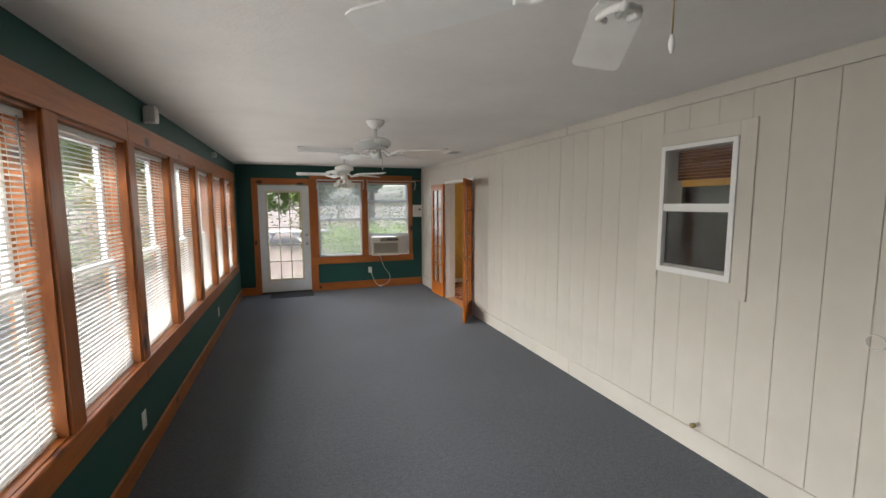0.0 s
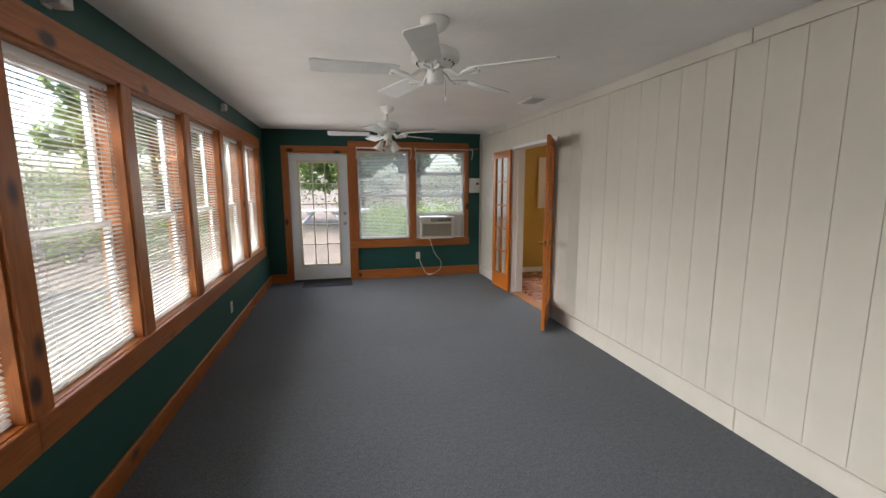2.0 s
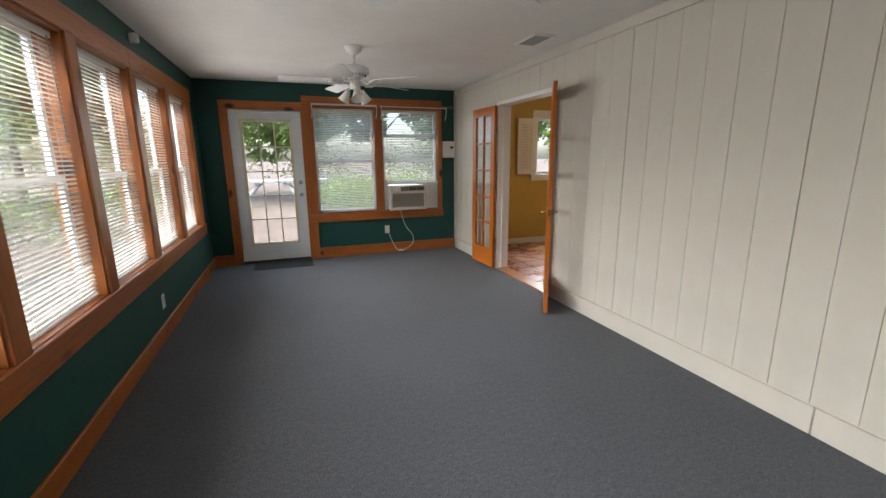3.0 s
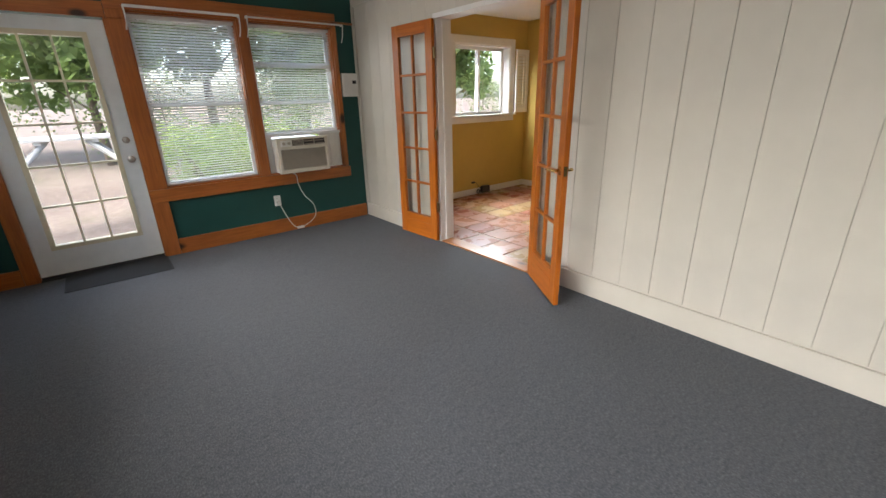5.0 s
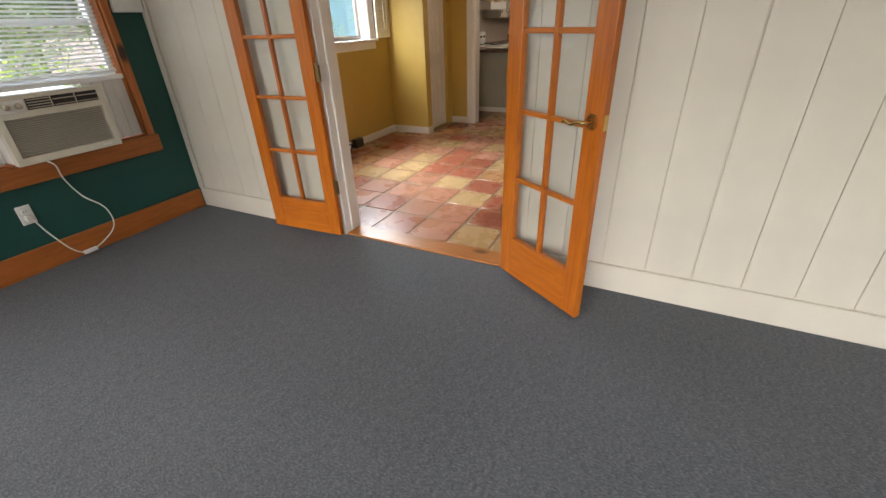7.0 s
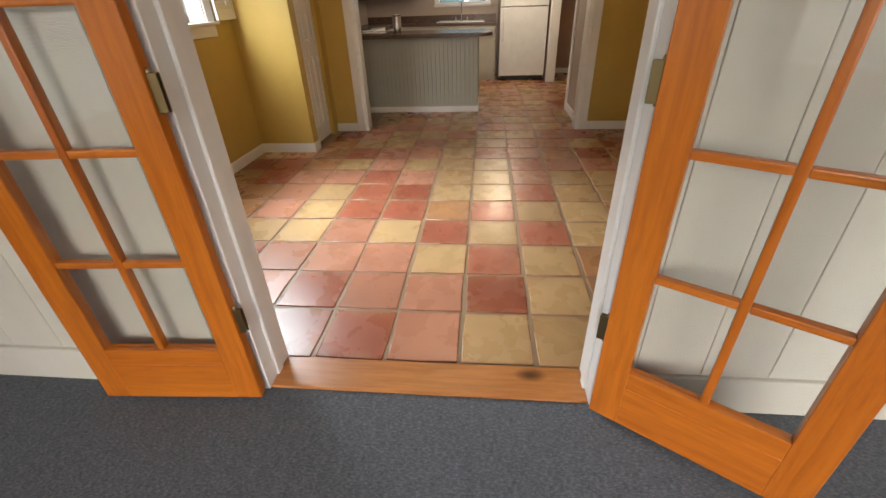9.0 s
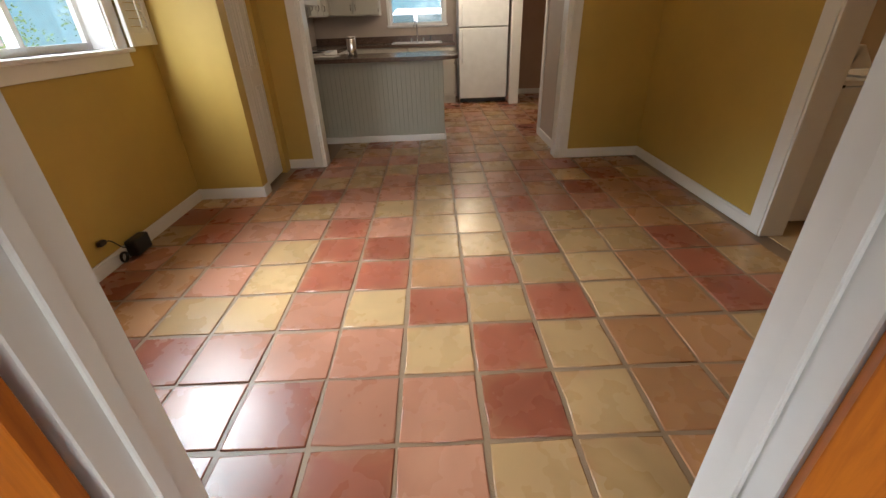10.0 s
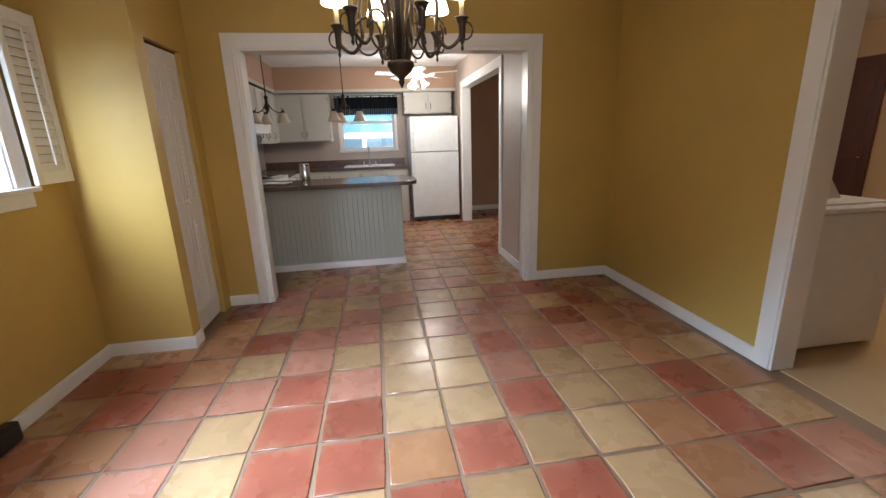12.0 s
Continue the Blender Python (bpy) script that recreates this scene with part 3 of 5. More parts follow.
for k, y in enumerate(BAYS):
    y0, y1 = y + POST / 2, y + BAY - POST / 2
    win = thing("window_%d" % (k + 1), "white double-hung window in a knotty pine surround", "window", kind="structure")
    for a, b in ((y0, y0 + 0.016), (y1 - 0.016, y1)):
        part("window_jamb", box(WX - 0.149, WX + 0.004, a, b, SILL, HEAD), pine["z"], win)
    part("window_head", box(WX - 0.149, WX + 0.004, y0 + 0.016, y1 - 0.016, HEAD - 0.016, HEAD), pine["y"], win)
    part("window_sill", box(WX - 0.149, WX + 0.004, y0 + 0.016, y1 - 0.016, SILL, SILL + 0.012), pine["y"], win)
    mid = 1.32
    sash(win, y0 + 0.016, y1 - 0.016, mid - 0.02, HEAD - 0.016, WX - 0.147)
    sash(win, y0 + 0.016, y1 - 0.016, SILL + 0.012, mid + 0.02, WX - 0.118)
    blind(y1 - y0 - 0.036, HEAD - 0.018, SILL + 0.016, pose(WX - 0.048, (y0 + y1) / 2, 0, 0, 0, -90), -12, "white metal mini blind let down over a window", 40 + k)

# pine trim along the west wall
trim_w = thing("trim_west", "knotty pine boards framing the west windows", "trim", kind="structure")
for a, b in ((SY, 0.84), (0.844, 3.662), (3.668, 6.5), (6.503, 8.52)):
    part("header_board", box(WX, WX + 0.024, a, b, HEAD, 2.215, 0.003, 1), pine["y"], trim_w)
    part("apron_board", box(WX, WX + 0.028, a, b, 0.515, SILL + 0.008, 0.004, 1), pine["y"], trim_w)
for y in BAYS + [8.43]:
    part("post_board", box(WX, WX + 0.020, y - POST / 2 - 0.002, y + POST / 2 + 0.002, SILL + 0.008, HEAD, 0.003, 1), pine["z"], trim_w)
base_w = thing("baseboard_west", "knotty pine baseboard", "baseboard", kind="structure")
for a, b in ((SY, 2.2), (2.203, 5.3), (5.303, NY)):
    part("board", box(WX, WX + 0.02, a, b, 0, 0.125, 0.003, 1), pine["y"], base_w)

# ---- north wall: door, windows, trim ----
door = thing("door_1", "white exterior door with a fifteen-pane window, closed", "door", kind="structure")
DY = NY + 0.02
part("leaf", wall_x(DY, DY + 0.044, -0.19, 0.70, 0.03, 2.035, [(-0.055, 0.56, 0.26, 1.925)]), door_white, door)
lite = part("lite_frame", wall_x(DY - 0.010, DY + 0.052, -0.07, 0.575, 0.245, 1.94, [(-0.035, 0.54, 0.28, 1.905)]), plain("cream_lite_frame", (0.66, 0.62, 0.46), 0.4), door)
for k in (1, 2):
    x = -0.035 + 0.575 * k / 3
    part("muntin", box(x - 0.008, x + 0.008, DY + 0.002, DY + 0.04, 0.28, 1.905), lite.data.materials[0], door)
for k in range(1, 5):
    z = 0.28 + 1.625 * k / 5
    part("muntin", box(-0.035, 0.54, DY + 0.004, DY + 0.038, z - 0.008, z + 0.008), lite.data.materials[0], door)
g = part("pane", box(-0.035, 0.54, DY + 0.018, DY + 0.024, 0.28, 1.905), pane_glass, door)
g.visible_shadow = False
for z, r in ((1.10, 0.028), (0.94, 0.026)):
    part("rose", lathe([(r, 0), (r, 0.012), (r * 0.7, 0.02)], 20, pose(0.64, DY, z, 90)), nickel, door)
knob = part("door_knob", lathe([(0.012, 0.012), (0.012, 0.035), (0.026, 0.045), (0.029, 0.06), (0.022, 0.072), (0.004, 0.075)], 20, pose(0.64, DY, 0.94, 90)), nickel, door)
part("thumb_turn", box(0.633, 0.647, DY - 0.045, DY - 0.015, 1.09, 1.115, 0.003), nickel, door)
part("door_sweep", box(-0.19, 0.70, DY - 0.004, DY + 0.05, 0.012, 0.03), rubber_black, door)
structure("sill_door", box(-0.2, 0.71, NY - 0.02, NY + 0.15, 0.0, 0.012, 0.003), rubber_black, "dark metal door threshold", "threshold")

trim_n = thing("trim_north", "knotty pine casing round door and windows", "trim", kind="structure")
TY = NY - 0.022
for x0, x1, z0, z1, ax in ((-0.292, -0.193, 0, 2.05, "z"), (-0.292, 0.719, 2.05, 2.165, "x"), (0.703, 0.835, 0, 0.53, "z"), (0.703, 0.848, 0.645, 2.05, "z"), (0.722, 0.848, 2.05, 2.12, "z"), (0.722, 2.725, 2.12, 2.25, "x"),
                           (1.712, 1.803, 0.645, 2.12, "z"), (2.677, 2.725, 0.645, 2.12, "z")):
    part("casing_board", box(x0, x1, TY, NY, z0, z1, 0.003, 1), pine[ax], trim_n)
part("window_stool", box(0.705, 2.74, TY - 0.012, NY, 0.525, 0.642, 0.004, 1), pine["x"], trim_n)
for a, b in ((0.845, 0.86), (1.70, 1.715), (1.8, 1.815), (2.665, 2.68)):
    part("jamb_board", box(a, b, NY, NY + 0.14, 0.645, 2.12), pine["z"], trim_n)
for a, b in ((-0.2, -0.191), (0.701, 0.71)):
    part("jamb_board", box(a, b, NY, NY + 0.15, 0.012, 2.05), pine["z"], trim_n)
for a, b in ((0.86, 1.70), (1.815, 2.665)):
    part("jamb_head", box(a, b, NY, NY + 0.14, 2.105, 2.12), pine["x"], trim_n)
    part("jamb_sill", box(a, b, NY, NY + 0.14, 0.64, 0.656), pine["x"], trim_n)
base_n = thing("baseboard_north", "knotty pine baseboard", "baseboard", kind="structure")
part("board", box(0.837, EX - 0.03, NY - 0.02, NY, 0, 0.15, 0.003, 1), pine["x"], base_n)
part("board", box(WX + 0.02, -0.294, NY - 0.02, NY, 0, 0.14, 0.003, 1), pine["x"], base_n)


def sash_n(parent, x0, x1, z0, z1, y, w=0.035):
    ob = part("sash", wall_x(y, y + 0.028, x0, x1, z0, z1, [(x0 + w, x1 - w, z0 + w, z1 - w)]), white_vinyl, parent)
    g = part("pane", box(x0 + w, x1 - w, y + 0.012, y + 0.016, z0 + w, z1 - w), pane_glass, ob)
    g.visible_shadow = False


win = thing("window_10", "white double-hung window in pine casing", "window", kind="structure")
sash_n(win, 0.86, 1.70, 1.36, 2.105, NY + 0.105)
sash_n(win, 0.86, 1.70, 0.656, 1.40, NY + 0.075)
win = thing("window_11", "white window with its lower sash raised above an air conditioner", "window", kind="structure")
sash_n(win, 1.815, 2.665, 1.36, 2.105, NY + 0.105)
sash_n(win, 1.815, 2.665, 1.045, 1.76, NY + 0.075)
blind(0.83, 2.10, 0.662, pose(1.28, NY + 0.045, 0), -34, "white metal mini blind let down over a window", 71)
blind(0.835, 2.10, 1.075, pose(2.24, NY + 0.045, 0), -28, "white metal mini blind drawn up above the air conditioner", 72)


def curtain_rod(x0, x1, z):
    top = thing("curtain_rod", "flat white curtain rod with bent ends on brackets", "curtain rod", group="curtain rods")
    part("bar", box(x0, x1, TY - 0.065, TY - 0.058, z, z + 0.022, 0.002, 1), plastic_white, top)
    for x in (x0, x1):
        part("return", box(x - 0.004, x + 0.004, TY - 0.06, TY, z, z + 0.022, 0.001, 1), plastic_white, top)
        part("bracket", tube(bend([(x, TY - 0.055, z), (x + 0.004, TY - 0.03, z - 0.09), (x - 0.006, TY - 0.008, z - 0.16)], 6), 0.006, 6), plastic_white, top)


curtain_rod(0.85, 1.73, 2.13)
curtain_rod(1.80, 2.78, 2.13)
solid("wooden_pole", tube([(1.80, TY - 0.085, 2.152), (2.88, TY - 0.085, 2.152)], 0.011, 10), pine["x"], "thin brown wooden curtain pole on brackets", "curtain pole")


plastic_cream = plain("cream_plastic", (0.66, 0.63, 0.53), 0.45)


def air_conditioner():
    top = thing("air_conditioner", "beige window air conditioner with a louvred front, resting on the sill", "air conditioner")
    x0, x1, z0, z1, y0 = 1.868, 2.418, 0.659, 1.025, NY - 0.17
    part("housing", box(x0 + 0.012, x1 - 0.012, y0 + 0.05, NY + 0.45, z0, z1 - 0.012, 0.012), plastic_white, top)
    front = part("front_bezel", wall_x(y0, y0 + 0.05, x0, x1, z0 + 0.004, z1, [(x0 + 0.03, x1 - 0.03, z0 + 0.045, z0 + 0.25)]), plastic_cream, top, "cream plastic bezel")
    part("grille_back", box(x0 + 0.03, x1 - 0.03, y0 + 0.03, y0 + 0.04, z0 + 0.045, z0 + 0.25), plastic_grey, front)
    for k in range(17):
        z = z0 + 0.052 + k * 0.0117
        part("grille_slat", box(x0 + 0.03, x1 - 0.03, y0 + 0.008, y0 + 0.03, z, z + 0.005), plastic_tan, front)
    for k in range(4):
        a = x0 + 0.035 + k * 0.122
        if k == 0:
            part("control_panel", box(a, a + 0.115, y0 - 0.004, y0 + 0.002, z1 - 0.085, z1 - 0.022, 0.002, 1), plastic_white, front)
            for q in range(2):
                part("dial", lathe([(0.016, 0), (0.015, 0.014), (0.004, 0.016)], 16, pose(a + 0.03 + 0.055 * q, y0 - 0.004, z1 - 0.053, 90)), plastic_tan, front)
        else:
            part("outlet_recess", box(a, a + 0.115, y0 - 0.003, y0 + 0.004, z1 - 0.08, z1 - 0.022), black_plastic, front, "dark air outlet")
            for q in range(4 if k == 1 else 2):
                z = z1 - 0.074 + q * (0.014 if k == 1 else 0.03)
                part("louvre", box(a + 0.004, a + 0.111, y0 - 0.009, y0 - 0.003, z, z + 0.005), plastic_tan, front)
    part("badge", box(x1 - 0.11, x1 - 0.06, y0 - 0.003, y0 + 0.001, z0 + 0.018, z0 + 0.03), plastic_white, front, "small pale badge")
    for a, b in ((1.815, x0 + 0.012), (x1 - 0.012, 2.665)):
        n = 8
        for k in range(n):
            u, v = a + (b - a) * k / n, a + (b - a) * (k + 1) / n
            part("side_pleat", box(u, v - 0.001, NY + 0.02 + 0.006 * (k % 2), NY + 0.03 + 0.006 * (k % 2), 0.66, 1.05), plastic_white, top)
    part("top_rail", box(1.815, 2.665, NY + 0.0, NY + 0.045, 1.032, 1.06, 0.003), white_vinyl, top)
    cord = bend([(1.99, y0 + 0.08, z0 + 0.01), (2.01, y0 - 0.03, 0.64), (2.07, NY - 0.06, 0.52), (2.13, NY - 0.04, 0.38), (2.22, NY - 0.05, 0.26), (2.21, NY - 0.06, 0.12), (2.05, NY - 0.06, 0.03), (1.96, NY - 0.05, 0.06), (1.89, NY - 0.035, 0.2), (1.845, NY - 0.03, 0.33)], 60)
    part("power_cord", tube(cord, 0.0045, 6), plastic_white, top, "white power cord hanging to the outlet")
    part("cord_block", box(1.99, 2.07, NY - 0.075, NY - 0.05, 0.02, 0.045, 0.006), plastic_white, top)


air_conditioner()


def outlet(at, label, plug=False):
    """A wall outlet whose plate lies in its own xz plane, facing -y."""
    top = thing("wall_outlet", label, "outlet", at, group="wall outlets")
    part("plate", box(-0.036, 0.036, -0.006, 0, -0.058, 0.058, 0.003), plastic_white, top)
    for z in (-0.022, 0.022):
        s = part("socket", box(-0.017, 0.017, -0.009, -0.005, z - 0.015, z + 0.015, 0.003), plastic_white, top)
        for x in (-0.006, 0.006):
            part("slot", box(x - 0.0012, x + 0.0012, -0.0095, -0.008, z - 0.005, z + 0.006), black_plastic, s)
    if plug:
        part("plug", box(-0.018, 0.018, -0.04, -0.009, -0.04, 0.0, 0.006), plastic_white, top)
    return top


outlet(pose(1.835, NY, 0.36), "white outlet with a plugged-in cord", True)
outlet(pose(WX, 3.61, 0.27, 0, 0, 90), "white outlet on a dark green wall")
outlet(pose(WX, 6.50, 0.29, 0, 0, 90), "white outlet on a dark green wall")
breaker = thing("alarm_panel", "off-white control box with a small dark display", "control box")
part("box", box(2.74, 2.925, NY - 0.045, NY, 1.42, 1.665, 0.006), plastic_white, breaker)
part("display", box(2.855, 2.90, NY - 0.053, NY - 0.049, 1.555, 1.59), black_plastic, breaker)
mat_thing = thing("door_mat", "dark grey ribbed rubber mat on the carpet", "mat")
part("base", box(-0.04, 0.715, 8.455, 8.865, 0.001, 0.009, 0.002, 1), rubber_black, mat_thing)
for k in range(18):
    part("rib", box(-0.025, 0.70, 8.475 + k * 0.021, 8.487 + k * 0.021, 0.009, 0.012), rubber_black, mat_thing)


def corner_speaker(y, z, s, label):
    top = thing("wall_speaker", label, "speaker", pose(WX, y, z))
    part("bracket", box(0, 0.012, -0.03 * s, 0.03 * s, -0.06 * s, 0.06 * s, 0.003), plastic_white, top)
    part("case", box(0.012, 0.012 + 0.08 * s, -0.05 * s, 0.05 * s, -0.055 * s, 0.07 * s, 0.01), plastic_white, top)
    part("lens", box(0.012 + 0.08 * s, 0.016 + 0.08 * s, -0.035 * s, 0.035 * s, -0.03 * s, 0.05 * s, 0.0015, 1), plastic_white, top)


corner_speaker(4.08, 2.315, 0.9, "small white sensor box on a bracket under the ceiling")
corner_speaker(6.68, 2.32, 0.55, "tiny white sensor on a dark green wall")

# ---- east wall: boards, trim, inner window ----
trim_e = thing("trim_east", "cream painted frieze, corner strip and window boards", "trim", kind="structure")
for a, b in ((SY, 3.951), (3.957, 6.9), (6.903, NY)):
    part("frieze_board", box(PANEL - 0.010, EX, a, b, 2.33, CEIL, 0.002, 1), cream_paint, trim_e)
part("corner_strip", box(PANEL - 0.016, EX, NY - 0.05, NY - 0.001, 0.155, 2.33, 0.004, 1), cream_paint, trim_e)
for y0, y1, z0, z1 in ((2.172, 2.268, 1.095, 2.165), (2.827, 2.87, 1.135, 2.165), (2.268, 2.827, 2.077, 2.165)):
    part("window_board", box(PANEL - 0.012, EX, y0, y1, z0, z1, 0.002, 1), cream_paint, trim_e)
base_e = thing("baseboard_east", "cream painted baseboard", "baseboard", kind="structure")
for a, b in ((SY, 3.822), (3.828, 6.185), (7.455, NY - 0.002)):
    part("board", box(PANEL - 0.010, EX + 0.006, a, b, 0, 0.152, 0.003, 1), cream_paint, base_e)
# grooved panel strips; every sixth joint is a wider seam
STRIP = 0.2055
edges = [4.062 + STRIP * k for k in range(-28, 24)]
strip_meshes = {}
for k, a in enumerate(edges[:-1]):
    b = edges[k + 1]
    if b < SY or a > NY - 0.06:
        continue
    gap = 0.003 if (k - 28) % 6 == 0 else 0.0011
    gap_b = 0.003 if (k - 27) % 6 == 0 else 0.0011
    y0, y1 = max(a + gap, SY), min(b - gap_b, NY - 0.055)
    spans = [(0.158, 2.328)]
    if y1 > 6.185 and y0 < 7.455:
        spans = [(2.072, 2.328)]
    elif y1 > 2.172 and y0 < 2.87:
        for a1, b1 in ((y0, 2.172), (max(y0, 2.172), min(y1, 2.87)), (2.87, y1)):
            if b1 - a1 > 0.002:
                inside = a1 >= 2.171 and b1 <= 2.871
                for z0, z1 in ((0.158, 1.192), (2.07, 2.328)) if inside else ((0.158, 2.328),):
                    part("panel", box(PANEL, EX + 0.0055, a1, b1, z0, z1), cream_paint, wall_east)
        continue
    for z0, z1 in spans:
        key = (round(y1 - y0, 4), z0, z1)
        if key not in strip_meshes:
            strip_meshes[key] = mesh_of("panel", box(PANEL, EX + 0.0055, 0, y1 - y0, z0, z1, 0.0018, 1), cream_paint)
        ob = new("panel", strip_meshes[key])
        ob.parent, ob.location = wall_east, (0, y0, 0)
# short pieces beside the door opening
row = [e for e in edges if e < 6.185][-1], [e for e in edges if e > 7.455][0]
for y0, y1, z0, z1 in ((row[0] + 0.0012, 6.185, 0.158, 2.07), (7.457, row[1] - 0.0012, 0.158, 2.07)):
    part("panel", box(PANEL, EX + 0.0055, y0, y1, z0, z1, 0.0018, 1), cream_paint, wall_east)
win = thing("window_12", "white inner window with a dark lower sash", "window", kind="structure")
part("window_frame", wall_y(PANEL - 0.018, DW, 2.272, 2.823, 1.193, 2.073, [(2.305, 2.79, 1.23, 2.045)]), white_gloss, win)
part("meeting_rail", box(PANEL - 0.012, PANEL + 0.03, 2.305, 2.79, 1.622, 1.675, 0.003), white_gloss, win)
g = part("pane", box(PANEL + 0.012, PANEL + 0.016, 2.305, 2.79, 1.675, 2.045), pane_glass, win)
g = part("pane", box(PANEL + 0.012, PANEL + 0.016, 2.305, 2.79, 1.23, 1.622), pane_glass, win)
# opaque dark sheet added so the lower sash reads as dark
part("screen", box(PANEL + 0.022, PANEL + 0.025, 2.305, 2.79, 1.23, 1.622), plain("sash_shade_brown", (0.03, 0.024, 0.02), 0.9, 0, 0.1), win, "opaque dark sheet added as shade behind the lower pane")
part("sash_bar", box(PANEL + 0.004, PANEL + 0.02, 2.305, 2.79, 1.23, 1.252), plastic_grey, win)
shade_in = thing("wood_blind", "brown wooden slat blind half drawn behind the glass", "blind")
for k in range(10):
    part("slat", box(DW - 0.05, DW - 0.044, 2.31, 2.785, 1.84 + k * 0.022, 1.859 + k * 0.022), dark_wood, shade_in)
# black sheet added behind the window, stands in for the unlit room
solid("dark_curtain", box(DW + 0.11, DW + 0.125, 2.05, 3.05, 0.9, 1.80, 0.003), plain("shade_sheet_black", (0.012, 0.011, 0.01), 0.9), "black sheet added behind the inner window as the dark room beyond", "curtain")
stub = thing("pipe_stub", "short capped pipe stub low on the wall", "pipe")
part("pipe", lathe([(0.012, 0), (0.012, 0.05)], 12, pose(PANEL, 2.42, 0.205, 0, -90, 0)), plastic_tan, stub)
part("cap", lathe([(0.017, 0.045), (0.017, 0.07), (0.012, 0.074)], 12, pose(PANEL, 2.42, 0.205, 0, -90, 0)), old_brass, stub)
ring_hook = thing("hook", "white ring hook screwed to the wall", "hook")
part("ring", tube([(PANEL - 0.02, 1.57 + 0.035 * math.cos(a), 1.04 + 0.035 * math.sin(a)) for a in [k * math.pi / 12 for k in range(25)]], 0.003, 6), plastic_white, ring_hook)
part("screw", lathe([(0.006, 0), (0.004, 0.03)], 8, pose(PANEL, 1.53, 1.06, 0, -90, 0)), nickel, ring_hook)


# ---- french doors, standing open into the sunroom ----
def french_door(at, label, lever):
    """A ten-pane leaf from its hinge edge along +x, face in xz."""
    W, Z0, Z1, T = 0.575, 0.02, 2.025, 0.035
    st, top_r, bot = 0.09, 0.1, 0.228
    leaf = thing("french_door", label, "french door", at, group="pair of french doors")
    for a, b in ((0, st), (W - st, W)):
        part("stile", box(a, b, -T / 2, T / 2, Z0, Z1, 0.002, 1), fir["z"], leaf)
    part("top_rail", box(st, W - st, -T / 2, T / 2, Z1 - top_r, Z1, 0.0015, 1), fir["x"], leaf)
    part("bottom_rail", box(st, W - st, -T / 2, T / 2, Z0, Z0 + bot, 0.0015, 1), fir["x"], leaf)
    part("bottom_moulding", box(st, W - st, -T / 2 - 0.003, T / 2 + 0.003, Z0 + bot - 0.075, Z0 + bot - 0.066, 0.002, 1), fir["x"], leaf)
    x0, x1, z0, z1 = st, W - st, Z0 + bot, Z1 - top_r
    xm = (x0 + x1) / 2
    part("muntin", box(xm - 0.011, xm + 0.011, -0.014, 0.014, z0, z1, 0.005, 2), fir["z"], leaf)
    for k in range(1, 5):
        z = z0 + (z1 - z0) * k / 5
        for a, b in ((x0, xm - 0.011), (xm + 0.011, x1)):
            part("muntin", box(a, b, -0.013, 0.013, z - 0.011, z + 0.011, 0.005, 2), fir["x"], leaf)
    for k in range(5):
        za, zb = z0 + (z1 - z0) * k / 5, z0 + (z1 - z0) * (k + 1) / 5
        for a, b in ((x0, xm), (xm, x1)):
            g = part("pane", box(a, b, -0.002, 0.002, za, zb), pane_glass, leaf)
            g.visible_shadow = False
    for z in (0.365, 1.06, 1.755):
        for s in (-1, 1):
            h = part("hinge", box(-0.026, -0.002, -0.0015 + s * 0.006, 0.0015 + s * 0.006, z - 0.045, z + 0.045, 0.001, 1), old_brass, leaf)
        part("hinge_pin", lathe([(0.006, z - 0.05), (0.006, z + 0.05), (0.003, z + 0.056)], 10, Matrix.Translation((-0.003, 0.0, 0))), old_brass, leaf)
    if lever:
        for s in (-1, 1):
            part("rose", lathe([(0.032, 0), (0.031, 0.008), (0.02, 0.014)], 20, pose(W - 0.05, s * T / 2, 0.94, 90 * s)), brass, leaf)
            arm = bend([(W - 0.05, s * (T / 2 + 0.012), 0.94), (W - 0.05, s * (T / 2 + 0.045), 0.94), (W - 0.075, s * (T / 2 + 0.052), 0.942), (W - 0.11, s * (T / 2 + 0.05), 0.929), (W - 0.14, s * (T / 2 + 0.05), 0.939), (W - 0.155, s * (T / 2 + 0.05), 0.931)], 24)
            part("door_lever", tube(arm, lambda u: 0.0095 - 0.003 * u, 8), brass, leaf)
        part("latch_plate", box(W - 0.001, W + 0.002, -0.012, 0.012, 0.91, 0.97), brass, leaf)
    return leaf


def turned(ax, ay, bx, by):
    return pose(ax, ay, 0, 0, 0, math.degrees(math.atan2(by - ay, bx - ax)))


french_door(turned(2.897, 7.40, 2.866, 7.975), "orange varnished ten-pane french door, folded back near the wall", False)
french_door(turned(2.92, 6.242, 2.606, 5.752), "orange varnished ten-pane french door with a brass lever, half open", True)

jambs = thing("trim_french", "white painted door jambs and head", "trim", kind="structure")
for a, b, s in ((7.397, 7.449, -1), (6.191, 6.243, 1)):
    part("jamb", box(EX - 0.015, DW + 0.004, a, b, 0, 2.03, 0.003, 1), white_gloss, jambs)
    c = a if s < 0 else b
    part("stop", box(EX + 0.045, EX + 0.085, c + s * 0.012, c - s * 0.001, 0.013, 2.018, 0.003, 1), white_gloss, jambs)
part("head", box(EX - 0.015, DW + 0.004, 6.191, 7.449, 2.03, 2.07, 0.003, 1), white_gloss, jambs)
for a, b in ((7.43, 7.50), (6.14, 6.21)):
    part("casing", box(DW + 0.005, DW + 0.02, a, b, 0, 2.04, 0.004, 1), white_gloss, jambs)
